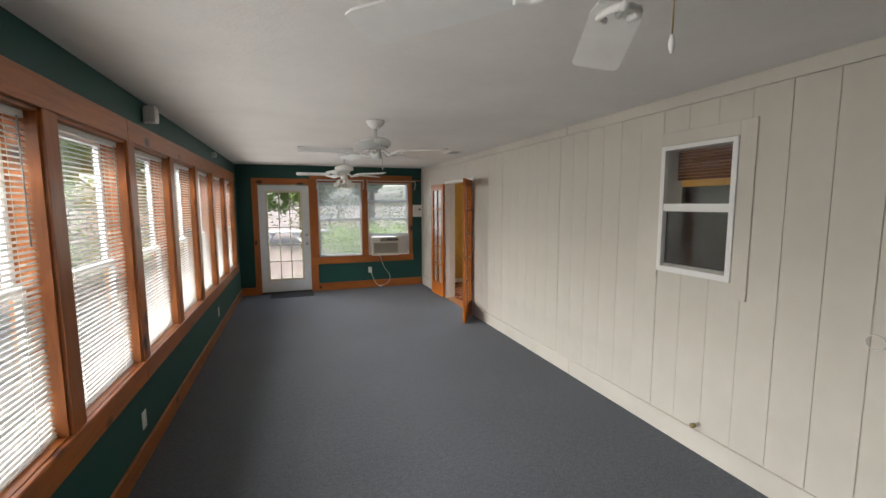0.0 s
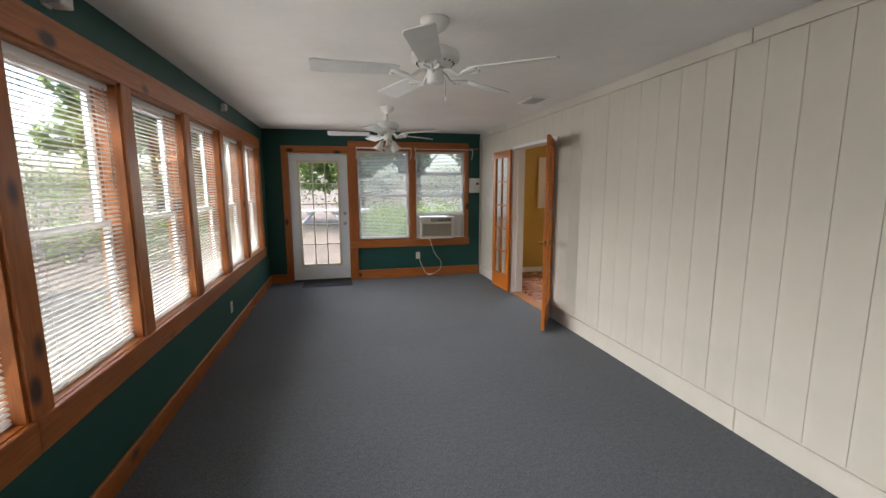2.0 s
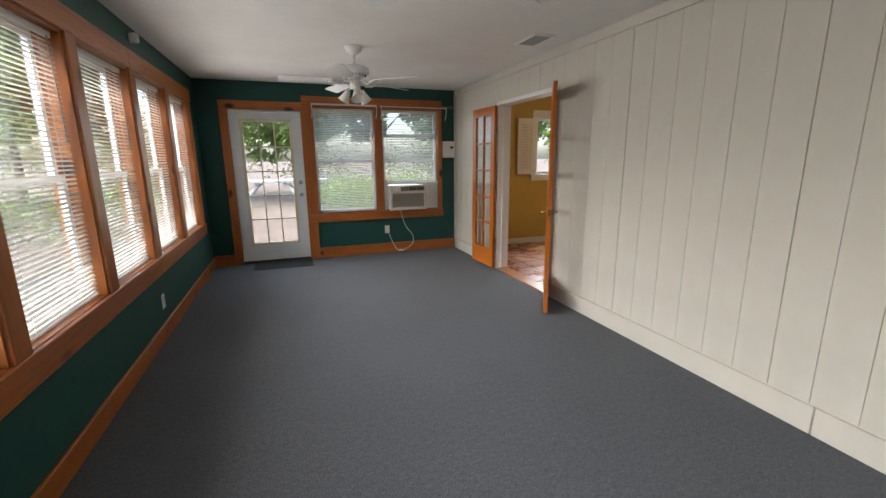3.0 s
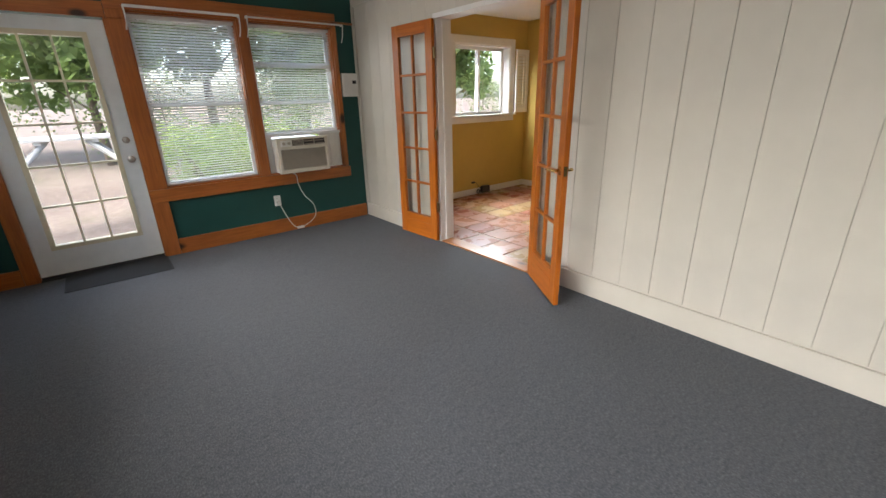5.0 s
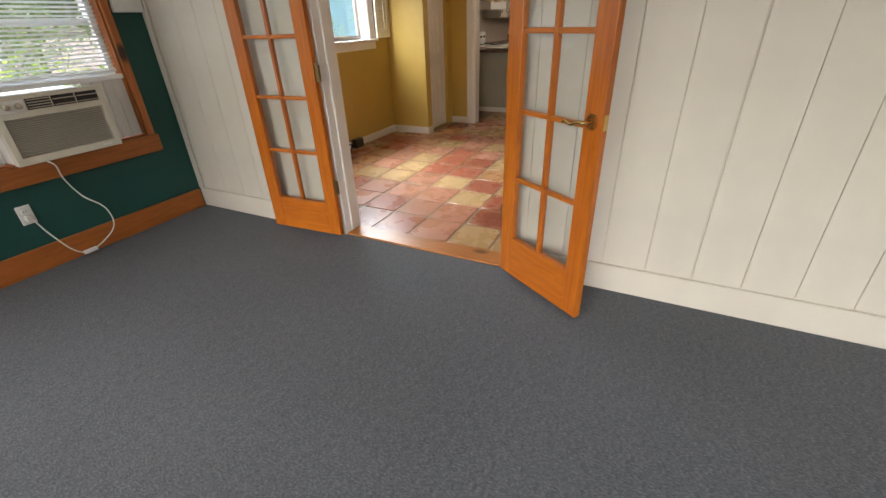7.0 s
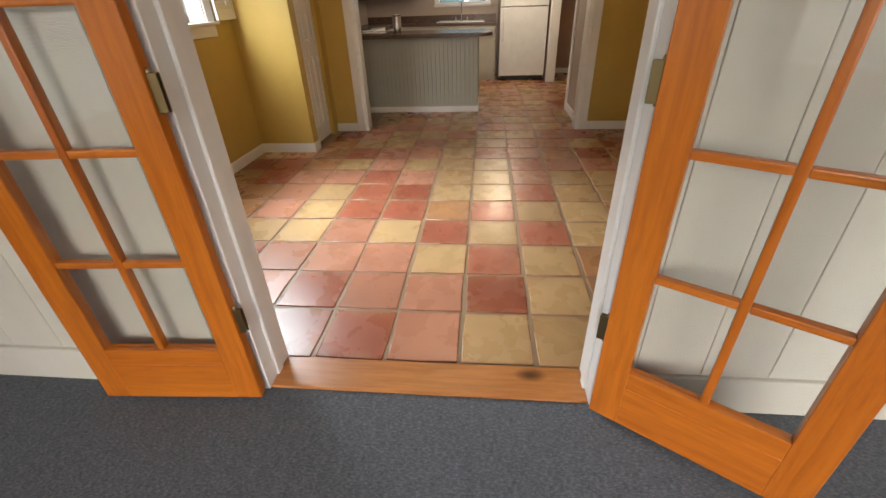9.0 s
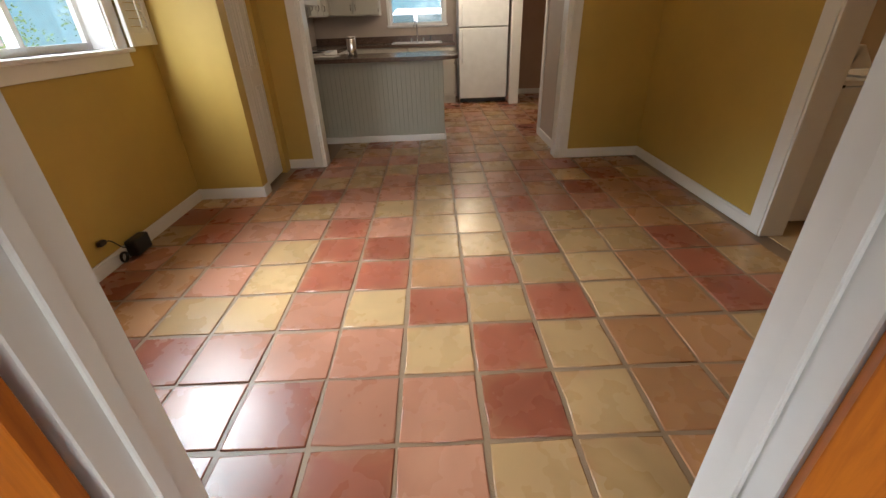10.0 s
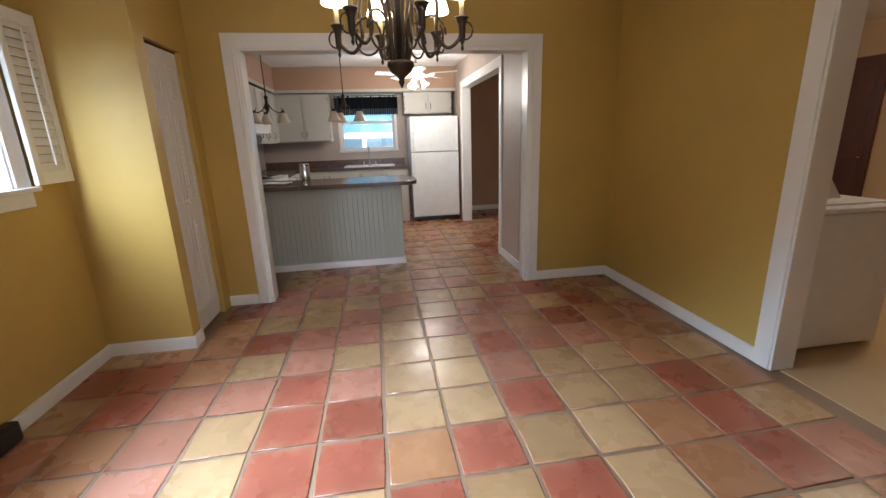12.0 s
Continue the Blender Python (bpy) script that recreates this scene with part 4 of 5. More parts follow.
part("casing_head", box(DW + 0.005, DW + 0.02, 6.14, 7.50, 2.04, 2.11, 0.004, 1), white_gloss, jambs)
structure("threshold", box(EX - 0.006, DW - 0.008, 6.244, 7.396, -0.01, 0.012, 0.004), threshold_wood, "worn varnished wooden threshold", "threshold")


# ---- ceiling fans ----
frosted = plain("frosted_glass_shade", (0.8, 0.78, 0.72), 0.3)


def blade_mesh(a, r):
    """One paddle blade of length r turned by a degrees, pitched a little."""
    bm = bmesh.new()
    outline = [(0.20, -0.045), (0.26, -0.058), (r - 0.03, -0.07), (r - 0.004, -0.062), (r, -0.045), (r, 0.045), (r - 0.004, 0.062), (r - 0.03, 0.07), (0.26, 0.058), (0.20, 0.045)]
    lo = [bm.verts.new((x, y, -0.003)) for x, y in outline]
    hi = [bm.verts.new((x, y, 0.003)) for x, y in outline]
    bm.faces.new(lo[::-1]), bm.faces.new(hi)
    for k in range(10):
        bm.faces.new((lo[k], lo[(k + 1) % 10], hi[(k + 1) % 10], hi[k]))
    bm.transform(pose(0, 0, 0, 0, 0, a) @ pose(0, 0, 0, 11))
    return bm


def iron_mesh(a):
    """A scrolled blade iron with two lobes."""
    bm = tube(bend([(0.046, 0, 0.012), (0.09, 0, 0.008), (0.13, 0, -0.022), (0.17, 0, -0.012), (0.22, 0, -0.006)], 8), 0.009, 6)
    for s in (-1, 1):
        piece = tube(bend([(0.15, 0, -0.016), (0.18, s * 0.03, -0.014), (0.22, s * 0.042, -0.01), (0.245, s * 0.025, -0.008)], 9), 0.008, 6)
        me = bpy.data.meshes.new("tmp")
        piece.to_mesh(me)
        piece.free()
        bm.from_mesh(me)
        bpy.data.meshes.remove(me)
    bm.transform(pose(0, 0, 0, 0, 0, a))
    return bm


def ceiling_fan(at, start, label, lights=0, lit=False, r=0.66):
    """A five-blade fan below its canopy, which meets the ceiling at the pose given."""
    fan = thing("ceiling_fan", label, "ceiling fan", at, group="white ceiling fans")
    part("canopy", lathe([(0.078, 0), (0.08, -0.015), (0.062, -0.045), (0.028, -0.068), (0.016, -0.072)], 24), fan_white, fan)
    part("downrod", lathe([(0.014, -0.07), (0.014, -0.135), (0.03, -0.15)], 14), fan_white, fan)
    part("motor", lathe([(0.03, -0.142), (0.09, -0.15), (0.128, -0.17), (0.135, -0.195), (0.132, -0.215), (0.10, -0.225), (0.08, -0.245), (0.06, -0.25)], 32), fan_white, fan)
    for k in range(20):
        a = 2 * math.pi * k / 20
        vent = box(-0.002, 0.002, -0.008, 0.008, -0.004, 0.004)
        vent.transform(Matrix.Translation((0.098 * math.cos(a), 0.098 * math.sin(a), -0.2275)) @ Matrix.Rotation(a + math.pi / 2, 4, "Z"))
        part("vent_slot", vent, black_plastic, fan)
    part("switch_housing", lathe([(0.045, -0.248), (0.048, -0.26), (0.047, -0.325), (0.03, -0.335), (0.008, -0.338)], 24), fan_white, fan)
    for k in range(5):
        a = start + 72 * k
        iron = part("blade_iron", iron_mesh(a), fan_white, fan, at=Matrix.Translation((0, 0, -0.276)))
        part("blade", blade_mesh(a, r), fan_white, fan, at=Matrix.Translation((0, 0, -0.27)))
    chain = part("pull_chain", tube([(0.045, -0.02, -0.3), (0.052, -0.022, -0.32), (0.052, -0.022, -0.40)], 0.0016, 5), old_brass, fan)
    part("fob", lathe([(0.003, 0), (0.006, -0.015), (0.003, -0.03)], 8, Matrix.Translation((0.052, -0.022, -0.398))), fan_white, chain)
    for k in range(lights):
        a = 2 * math.pi * k / lights + 0.5
        d = Vector((math.cos(a), math.sin(a), 0))
        part("light_arm", tube(bend([(d.x * 0.03, d.y * 0.03, -0.32), (d.x * 0.06, d.y * 0.06, -0.335), (d.x * 0.075, d.y * 0.075, -0.345)], 6), 0.008, 6), fan_white, fan)
        turn = Matrix.Translation((d.x * 0.07, d.y * 0.07, -0.34)) @ Matrix.Rotation(a, 4, "Z") @ Matrix.Rotation(radians(-32), 4, "Y")
        glass_bm = lathe([(0.018, 0), (0.024, -0.012), (0.03, -0.04), (0.042, -0.075), (0.056, -0.1), (0.054, -0.1), (0.04, -0.075), (0.026, -0.035)], 20, turn)
        shade = part("shade", glass_bm, glowing("lit_shade", (1.0, 0.72, 0.38), 1.0) if lit else frosted, fan, "bell-shaped frosted glass shade")
    return fan


ceiling_fan(pose(1.03, 1.09, CEIL) @ Matrix.Diagonal((1, 1, 1.1, 1)), 58, "white five-blade ceiling fan hanging from the ceiling", 0, False, 0.64)
ceiling_fan(pose(1.142, 4.242, CEIL), 36, "white five-blade ceiling fan with a pull chain")
ceiling_fan(pose(1.14, 6.78, CEIL) @ Matrix.Diagonal((1, 1, 1.1, 1)), 32, "white five-blade ceiling fan with three glass shades", 3)
vent = thing("ceiling_vent", "white metal ceiling register with dark gaps", "vent")
part("backing", box(2.51, 2.67, 5.93, 6.23, CEIL - 0.003, CEIL - 0.001), black_plastic, vent)
part("frame_edge", boxes((2.49, 2.51, 5.91, 6.25, CEIL - 0.012, CEIL), (2.67, 2.69, 5.91, 6.25, CEIL - 0.012, CEIL), (2.51, 2.67, 5.91, 5.93, CEIL - 0.012, CEIL), (2.51, 2.67, 6.23, 6.25, CEIL - 0.012, CEIL)), fan_white, vent)
for k in range(8):
    s = box(-0.007, 0.007, 5.93, 6.23, -0.001, 0.001)
    s.transform(Matrix.Translation((2.52 + k * 0.02, 0, CEIL - 0.008)) @ Matrix.Rotation(radians(35), 4, "Y"))
    part("slat", s, plastic_grey, vent)

# ---- dining room ----
base_d = thing("baseboard_dining", "white painted baseboard", "baseboard", kind="structure")
BH, BT = 0.085, 0.016


def base_run(x0, x1, y0, y1):
    bm = boxes((x0, x1, y0, y1, 0, BH - 0.012))
    dx, dy = (0.006, 0) if x1 - x0 < y1 - y0 else (0, 0.006)
    box_into(bm, x0 + dx * 0.6, x1 - dx * 0.6, y0 + dy * 0.6, y1 - dy * 0.6, BH - 0.012, BH)
    part("board", bm, white_gloss, base_d)


base_run(DW + 0.004, 5.78, DN - BT, DN)
base_run(5.78 - BT, 5.78, 8.25 - BT, DN - BT)
base_run(5.78, 5.90, 8.25 - BT, 8.25)
base_run(DE - BT, DE, 8.02, 8.25)
base_run(DE - BT, DE, DS, 5.55)
base_run(4.86, DE - BT, DS, DS + BT)
base_run(DW + 0.004, 3.76, DS, DS + BT)
base_run(DW + 0.005, DW + 0.02, DS + BT, 6.14)
base_run(DW + 0.005, DW + 0.02, 7.50, DN - BT)


def casing_y(name, label, face, away, y0, y1, top, width, depth, lining):
    """A white casing round an opening in a wall along y: boards on the face, and the lining through the wall."""
    t = thing(name, label, "trim", kind="structure")
    xa, xb = sorted((face, face + away * depth))
    for a, b in ((y0 - width, y0), (y1, y1 + width)):
        part("casing", box(xa, xb, a, b, 0, top + width, 0.005, 2), white_gloss, t)
        inner = b if a < y0 else a
        s = -1 if a < y0 else 1
        part("bead", box(face + away * depth * 0.6, face + away * (depth + 0.008), inner + s * 0.02, inner + s * 0.034, 0, top + 0.02, 0.003, 1), white_gloss, t)
    part("casing_head", box(xa, xb, y0, y1, top, top + width, 0.005, 2), white_gloss, t)
    la, lb = sorted(lining)
    part("lining", box(la, lb, y0 - 0.002, y0 + 0.015, 0, top, 0.002, 1), white_gloss, t)
    part("lining", box(la, lb, y1 - 0.015, y1 + 0.002, 0, top, 0.002, 1), white_gloss, t)
    part("lining_head", box(la, lb, y0 + 0.015, y1 - 0.015, top - 0.015, top + 0.002, 0.002, 1), white_gloss, t)
    return t


casing_y("trim_opening", "white casing round the wide kitchen opening", DE, -1, 5.65, 7.91, 2.0, 0.105, 0.02, (DE - 0.012, KW + 0.012))
casing_y("trim_opening_kitchen", "white casing on the kitchen side", KW, 1, 5.65, 7.91, 2.0, 0.09, 0.018, (KW - 0.02, KW + 0.001))


def casing_x(name, label, face, away, x0, x1, top, width, depth, lining):
    t = thing(name, label, "trim", kind="structure")
    ya, yb = sorted((face, face + away * depth))
    for a, b in ((x0 - width, x0), (x1, x1 + width)):
        part("casing", box(a, b, ya, yb, 0, top + width, 0.005, 2), white_gloss, t)
    part("casing_head", box(x0, x1, ya, yb, top, top + width, 0.005, 2), white_gloss, t)
    la, lb = sorted(lining)
    part("lining", box(x0 - 0.002, x0 + 0.015, la, lb, 0, top, 0.002, 1), white_gloss, t)
    part("lining", box(x1 - 0.015, x1 + 0.002, la, lb, 0, top, 0.002, 1), white_gloss, t)
    part("lining_head", box(x0 + 0.015, x1 - 0.015, la, lb, top - 0.015, top + 0.002, 0.002, 1), white_gloss, t)
    return t


casing_x("trim_laundry", "white casing round the laundry doorway", DS, 1, 3.86, 4.76, 2.03, 0.10, 0.02, (DS + 0.012, DS - 0.135))
casing_x("trim_hall", "white casing round the opening to the hall", KS, 1, 7.52, 9.50, 2.03, 0.085, 0.018, (KS + 0.012, KS - 0.125))
part("board", box(KW + 0.02, 7.435, KS, KS + BT, 0, BH, 0.002, 1), white_gloss, base_d)
part("board", box(10.45 - BT, 10.45, 1.5, KS - 0.12, 0, BH, 0.002, 1), white_gloss, base_d)


def closet_door():
    """Narrow white bifold with raised panels, closed."""
    top = thing("door_2", "narrow white panelled bifold closet door, closed", "door", kind="structure")
    for x0, x1 in ((5.905, 6.144), (6.147, 6.385)):
        leaf = part("leaf", box(x0, x1, 8.285, 8.317, 0.018, 1.935, 0.002, 1), white_gloss, top)
        for z0, z1 in ((0.16, 0.80), (0.92, 1.52), (1.62, 1.84)):
            part("panel_edge", wall_x(8.279, 8.2855, x0 + 0.045, x1 - 0.045, z0, z1, [(x0 + 0.06, x1 - 0.06, z0 + 0.015, z1 - 0.015)]), white_gloss, leaf)
            part("raised_panel", box(x0 + 0.075, x1 - 0.075, 8.278, 8.2855, z0 + 0.03, z1 - 0.03, 0.003, 1), white_gloss, leaf)
    part("door_track", box(5.903, 6.387, 8.283, 8.32, 1.936, 1.949), dark_wood, top)
    part("knob", lathe([(0.006, 0), (0.006, 0.015), (0.015, 0.025), (0.012, 0.034), (0.002, 0.036)], 14, pose(6.125, 8.285, 0.95, 90)), white_gloss, top)


closet_door()


def dining_window():
    top = thing("window_13", "white sliding window with open shutters", "window", kind="structure")
    y = DN
    for a, b in ((4.25, 4.33), (5.40, 5.50)):
        part("casing", box(a, b, y - 0.02, y, 1.14, 2.05, 0.004, 1), white_gloss, top)
    part("casing_head", box(4.25, 5.50, y - 0.02, y, 2.05, 2.15, 0.004, 1), white_gloss, top)
    part("window_sill", box(4.22, 5.53, y - 0.045, y + 0.12, 1.115, 1.14, 0.004, 1), white_gloss, top)
    part("apron", box(4.25, 5.50, y - 0.018, y, 1.035, 1.115, 0.004, 1), white_gloss, top)
    for a, b in ((4.33, 4.345), (5.385, 5.40)):
        part("lining", box(a, b, y - 0.01, y + 0.15, 1.14, 2.05), white_gloss, top)
    part("lining_head", box(4.345, 5.385, y - 0.01, y + 0.15, 2.035, 2.05), white_gloss, top)
    for a, b, d in ((4.345, 4.88, 0.085), (4.84, 5.385, 0.115)):
        s = part("sash", wall_x(y + d, y + d + 0.026, a, b, 1.14, 2.035, [(a + 0.035, b - 0.035, 1.18, 1.995)]), white_vinyl if a < 4.5 else plastic_white, top)
        g = part("pane", box(a + 0.035, b - 0.035, y + d + 0.011, y + d + 0.015, 1.18, 1.995), pane_glass, s)
        g.visible_shadow = False


dining_window()


def shutter(x0, x1, label):
    top = thing("window_shutter", label, "shutter", group="louvred shutters")
    y, z0, z1, st = DN - 0.042, 1.145, 2.02, 0.045
    for a, b in ((x0, x0 + st), (x1 - st, x1)):
        part("stile", box(a, b, y - 0.012, y + 0.012, z0, z1, 0.002, 1), white_gloss, top)
    for a, b in ((z0, z0 + 0.07), (z1 - 0.06, z1)):
        part("rail", box(x0 + st, x1 - st, y - 0.012, y + 0.012, a, b, 0.002, 1), white_gloss, top)
    n = 17
    for k in range(n):
        z = z0 + 0.09 + (z1 - z0 - 0.165) * k / (n - 1)
        lo = box(x0 + st + 0.001, x1 - st - 0.001, -0.021, 0.021, -0.0035, 0.0035, 0.0015, 1)
        lo.transform(Matrix.Translation((0, y, z)) @ Matrix.Rotation(radians(72), 4, "X"))
        part("louvre", lo, white_gloss, top)
    part("tilt_rod", box((x0 + x1) / 2 - 0.005, (x0 + x1) / 2 + 0.005, y - 0.032, y - 0.024, z0 + 0.1, z1 - 0.09), white_gloss, top)


shutter(5.503, 5.775, "white louvred shutter folded open against the wall")
shutter(3.96, 4.247, "white louvred shutter folded open against the wall")

adapter = thing("power_adapter", "black power adapter with a coiled cord on the floor", "adapter")
part("brick", box(4.80, 4.95, DN - 0.085, DN - 0.02, 0.012, 0.115, 0.014), black_plastic, adapter)
part("coil", tube([(4.74 + 0.028 * math.cos(a), DN - 0.05 + 0.004 * a / 6, 0.045 + 0.03 * math.sin(a)) for a in [k * 0.5 for k in range(40)]], 0.005, 6), black_plastic, adapter)
part("cord", tube(bend([(4.80, DN - 0.05, 0.09), (4.76, DN - 0.045, 0.10), (4.71, DN - 0.03, 0.17), (4.66, DN - 0.025, 0.185)], 14), 0.004, 6), black_plastic, adapter)
part("plug", box(4.625, 4.675, DN - 0.04, DN - 0.012, 0.172, 0.2, 0.006), black_plastic, adapter)


# ---- chandelier ----
bulb_glow = glowing("lit_chandelier_glass", (1.0, 0.74, 0.34), 0.9)
candle_ivory = plain("ivory_candle_sleeve", (0.7, 0.6, 0.4), 0.5)


def chandelier(x, y):
    top = thing("chandelier", "dark bronze scrolled chandelier with lit glass shades", "chandelier", pose(x, y, 0))
    part("canopy", lathe([(0.065, CEIL), (0.062, CEIL - 0.015), (0.02, CEIL - 0.035)], 20), bronze, top)
    chain = part("chain", tube([(0, 0, CEIL - 0.03), (0, 0, 2.12)], 0.006, 6), bronze, top)
    for k in range(9):
        link = [(0.012 * math.cos(a) * (k % 2), 0.012 * math.cos(a) * (1 - k % 2), 2.13 + 0.028 * k + 0.02 * math.sin(a)) for a in [q * math.pi / 6 for q in range(13)]]
        part("link", tube(link, 0.003, 5), bronze, chain)
    part("stem", lathe([(0.01, 2.12), (0.02, 2.09), (0.012, 2.05), (0.012, 1.98), (0.03, 1.95), (0.022, 1.9), (0.013, 1.86), (0.013, 1.62)], 16), bronze, top)
    part("bowl", lathe([(0.012, 1.63), (0.052, 1.622), (0.055, 1.608), (0.043, 1.585), (0.02, 1.567), (0.01, 1.557), (0.013, 1.545), (0.006, 1.53), (0.001, 1.522)], 24), bronze, top)
    for k in range(6):
        a = 2 * math.pi * k / 6 + 0.26
        c, s = math.cos(a), math.sin(a)

        def at(r, z, side=0.0):
            return (r * c - side * s, r * s + side * c, z)

        arm = bend([at(0.03, 1.615), at(0.045, 1.68), at(0.05, 1.80), at(0.085, 1.90), at(0.13, 1.90), at(0.155, 1.82), at(0.15, 1.72), at(0.19, 1.665), at(0.235, 1.69), at(0.25, 1.735)], 40)
        part("arm", tube(arm, 0.0075, 7), bronze, top)
        curl = [at(0.125 + 0.06 * math.cos(q) * (1 - 0.03 * q), 1.715 + 0.075 * math.sin(q) * (1 - 0.03 * q), 0.012) for q in [0.3 * j for j in range(24)]]
        part("scroll", tube(curl, 0.0045, 6), bronze, top)
        curl = [at(0.262 + 0.03 * math.cos(q), 1.72 + 0.032 * math.sin(q), -0.01) for q in [0.35 * j - 2.4 for j in range(15)]]
        part("scroll", tube(curl, 0.0035, 6), bronze, top)
        m = Matrix.Translation((0.25 * c, 0.25 * s, 0))
        part("cup", lathe([(0.001, 1.648), (0.007, 1.658), (0.004, 1.672), (0.012, 1.69), (0.014, 1.74), (0.022, 1.762), (0.029, 1.768), (0.024, 1.772)], 16, m), bronze, top)
        part("candle", lathe([(0.0095, 1.77), (0.0095, 1.86)], 12, m), candle_ivory, top)
        part("shade", lathe([(0.055, 1.845), (0.057, 1.851), (0.046, 1.888), (0.03, 1.918), (0.022, 1.928), (0.02, 1.923), (0.043, 1.886), (0.052, 1.851)], 20, m), bulb_glow, top, "lit amber glass shade")
    return top


chandelier(4.80, 6.83)
lamp("chandelier_light", (4.80, 6.83, 1.98), 0.6, (1.0, 0.88, 0.7), 0.25)


# ---- laundry seen through the doorway ----
def washer():
    top = thing("washing_machine", "white top-loading washing machine beside the doorway", "washing machine")
    x0, x1, y0, y1 = 4.88, 5.56, 3.99, 4.60
    part("cabinet", box(x0, x1, y0, y1, 0.025, 0.84, 0.012), appliance_white, top)
    part("lid_deck", box(x0 - 0.004, x1 + 0.004, y0 - 0.006, y1, 0.842, 0.872, 0.01), appliance_white, top)
    part("lid", box(x0 + 0.08, x1 - 0.08, y0 + 0.03, y1 - 0.17, 0.873, 0.885, 0.005), appliance_white, top)
    con = bmesh.new()
    prof = [(y1, 0.929), (y1, 1.05), (y1 - 0.05, 1.05), (y1 - 0.13, 0.93), (y1 - 0.14, 0.929)]
    a = [con.verts.new((x0, y, z)) for y, z in prof]
    b = [con.verts.new((x1, y, z)) for y, z in prof]
    con.faces.new(a[::-1]), con.faces.new(b)
    for k in range(5):
        con.faces.new((a[k], a[(k + 1) % 5], b[(k + 1) % 5], b[k]))
    part("console", soften(con, 0.008, 2), appliance_white, top)
    part("clip", box(x0 - 0.008, x0, y1 - 0.02, y1, 0.835, 0.85), rubber_black, top)
    for x in (x0 + 0.06, x1 - 0.06):
        for y in (y0 + 0.06, y1 - 0.06):
            part("foot", lathe([(0.02, 0), (0.022, 0.025)], 10, Matrix.Translation((x, y, 0))), rubber_black, top)


washer()
far_door = thing("door_3", "dark stained wooden door, closed", "door", kind="structure")
part("leaf", box(6.93, 7.75, 1.502, 1.54, 0.0, 2.03, 0.003, 1), dark_wood, far_door)
for z0, z1 in ((0.2, 0.95), (1.1, 1.9)):
    for x0, x1 in ((7.03, 7.30), (7.38, 7.65)):
        part("panel", box(x0, x1, 1.538, 1.546, z0, z1, 0.003, 1), dark_wood, far_door)
part("knob", lathe([(0.008, 0), (0.02, 0.04), (0.002, 0.06)], 12, pose(7.0, 1.54, 0.95, -90)), brass, far_door)
laundry_light = thing("ceiling_light", "round lit glass ceiling light", "ceiling light", pose(5.3, 3.1, CEIL))
part("base", lathe([(0.13, 0), (0.13, -0.02)], 24), white_gloss, laundry_light)
part("diffuser", lathe([(0.12, -0.02), (0.115, -0.05), (0.07, -0.085), (0.002, -0.095)], 24), glowing("lit_diffuser", (1.0, 0.75, 0.45), 1.0), laundry_light)
lamp("laundry_light", (5.3, 3.1, CEIL - 0.16), 2.6, (1.0, 0.75, 0.48), 0.2)


# ---- kitchen ----
def peninsula():
    top = thing("kitchen_peninsula", "sage grey beadboard kitchen peninsula", "peninsula")
    x0, x1, y0, y1 = 7.41, 7.98, 6.71, KN - 0.002
    part("body", box(x0, x1, y0 + 0.008, y1, 0, 0.858), sage_paint, top)
    n = 40
    w = (y1 - y0) / n
    for k in range(n):
        part("bead_board", box(x0 - 0.010, x0 - 0.0005, y0 + k * w + 0.002, y0 + (k + 1) * w - 0.002, 0.07, 0.856, 0.003, 1), sage_paint, top)
    for k in range(10):
        part("bead_board", box(x0 + k * 0.057 + 0.002, x0 + (k + 1) * 0.057 - 0.002, y0 - 0.002, y0 + 0.0075, 0.07, 0.856, 0.003, 1), sage_paint, top)
    part("base_strip", box(x0 - 0.022, x0, y0 - 0.012, y1, 0, 0.07, 0.003, 1), white_gloss, top, "white base strip")
    part("base_strip", box(x0, x1, y0 - 0.012, y0 + 0.004, 0, 0.07, 0.003, 1), white_gloss, top, "white base strip")


peninsula()


def rounded_top(x0, x1, y0, y1, z0, z1, r):
    """A worktop slab along y whose y0 end is rounded in plan."""
    bm = bmesh.new()
    pts = [(x0, y1)] + [(x0 + r - r * math.cos(q), y0 + r - r * math.sin(q)) for q in [k * math.pi / 16 for k in range(9)]]
    pts += [(x1 - r + r * math.sin(q), y0 + r - r * math.cos(q)) for q in [k * math.pi / 16 for k in range(9)]] + [(x1, y1)]
    lo = [bm.verts.new((x, y, z0)) for x, y in pts]
    hi = [bm.verts.new((x, y, z1)) for x, y in pts]
    bm.faces.new(lo[::-1]), bm.faces.new(hi)
    for k in range(len(pts)):
        q = (k + 1) % len(pts)
        bm.faces.new((lo[k], lo[q], hi[q], hi[k]))
    return soften(bm, 0.006, 2)


solid("countertop", rounded_top(7.28, 8.02, 6.54, KN - 0.002, 0.86, 0.90, 0.16), counter_mat, "mottled brown laminate worktop with a rounded end", "countertop")
canister = thing("canister", "brushed steel canister on the worktop", "canister")
part("body", lathe([(0.05, 0.9005), (0.051, 0.905), (0.051, 1.075), (0.049, 1.08)], 28, Matrix.Translation((7.62, 7.70, 0))), chrome, canister)
part("lid", lathe([(0.0515, 1.08), (0.0515, 1.095), (0.046, 1.1), (0.002, 1.101)], 28, Matrix.Translation((7.62, 7.70, 0))), chrome, canister)
paper_white = plain("paper", (0.78, 0.78, 0.76), 0.8)
pages = thing("booklet", "open white booklet lying on the worktop", "booklet")
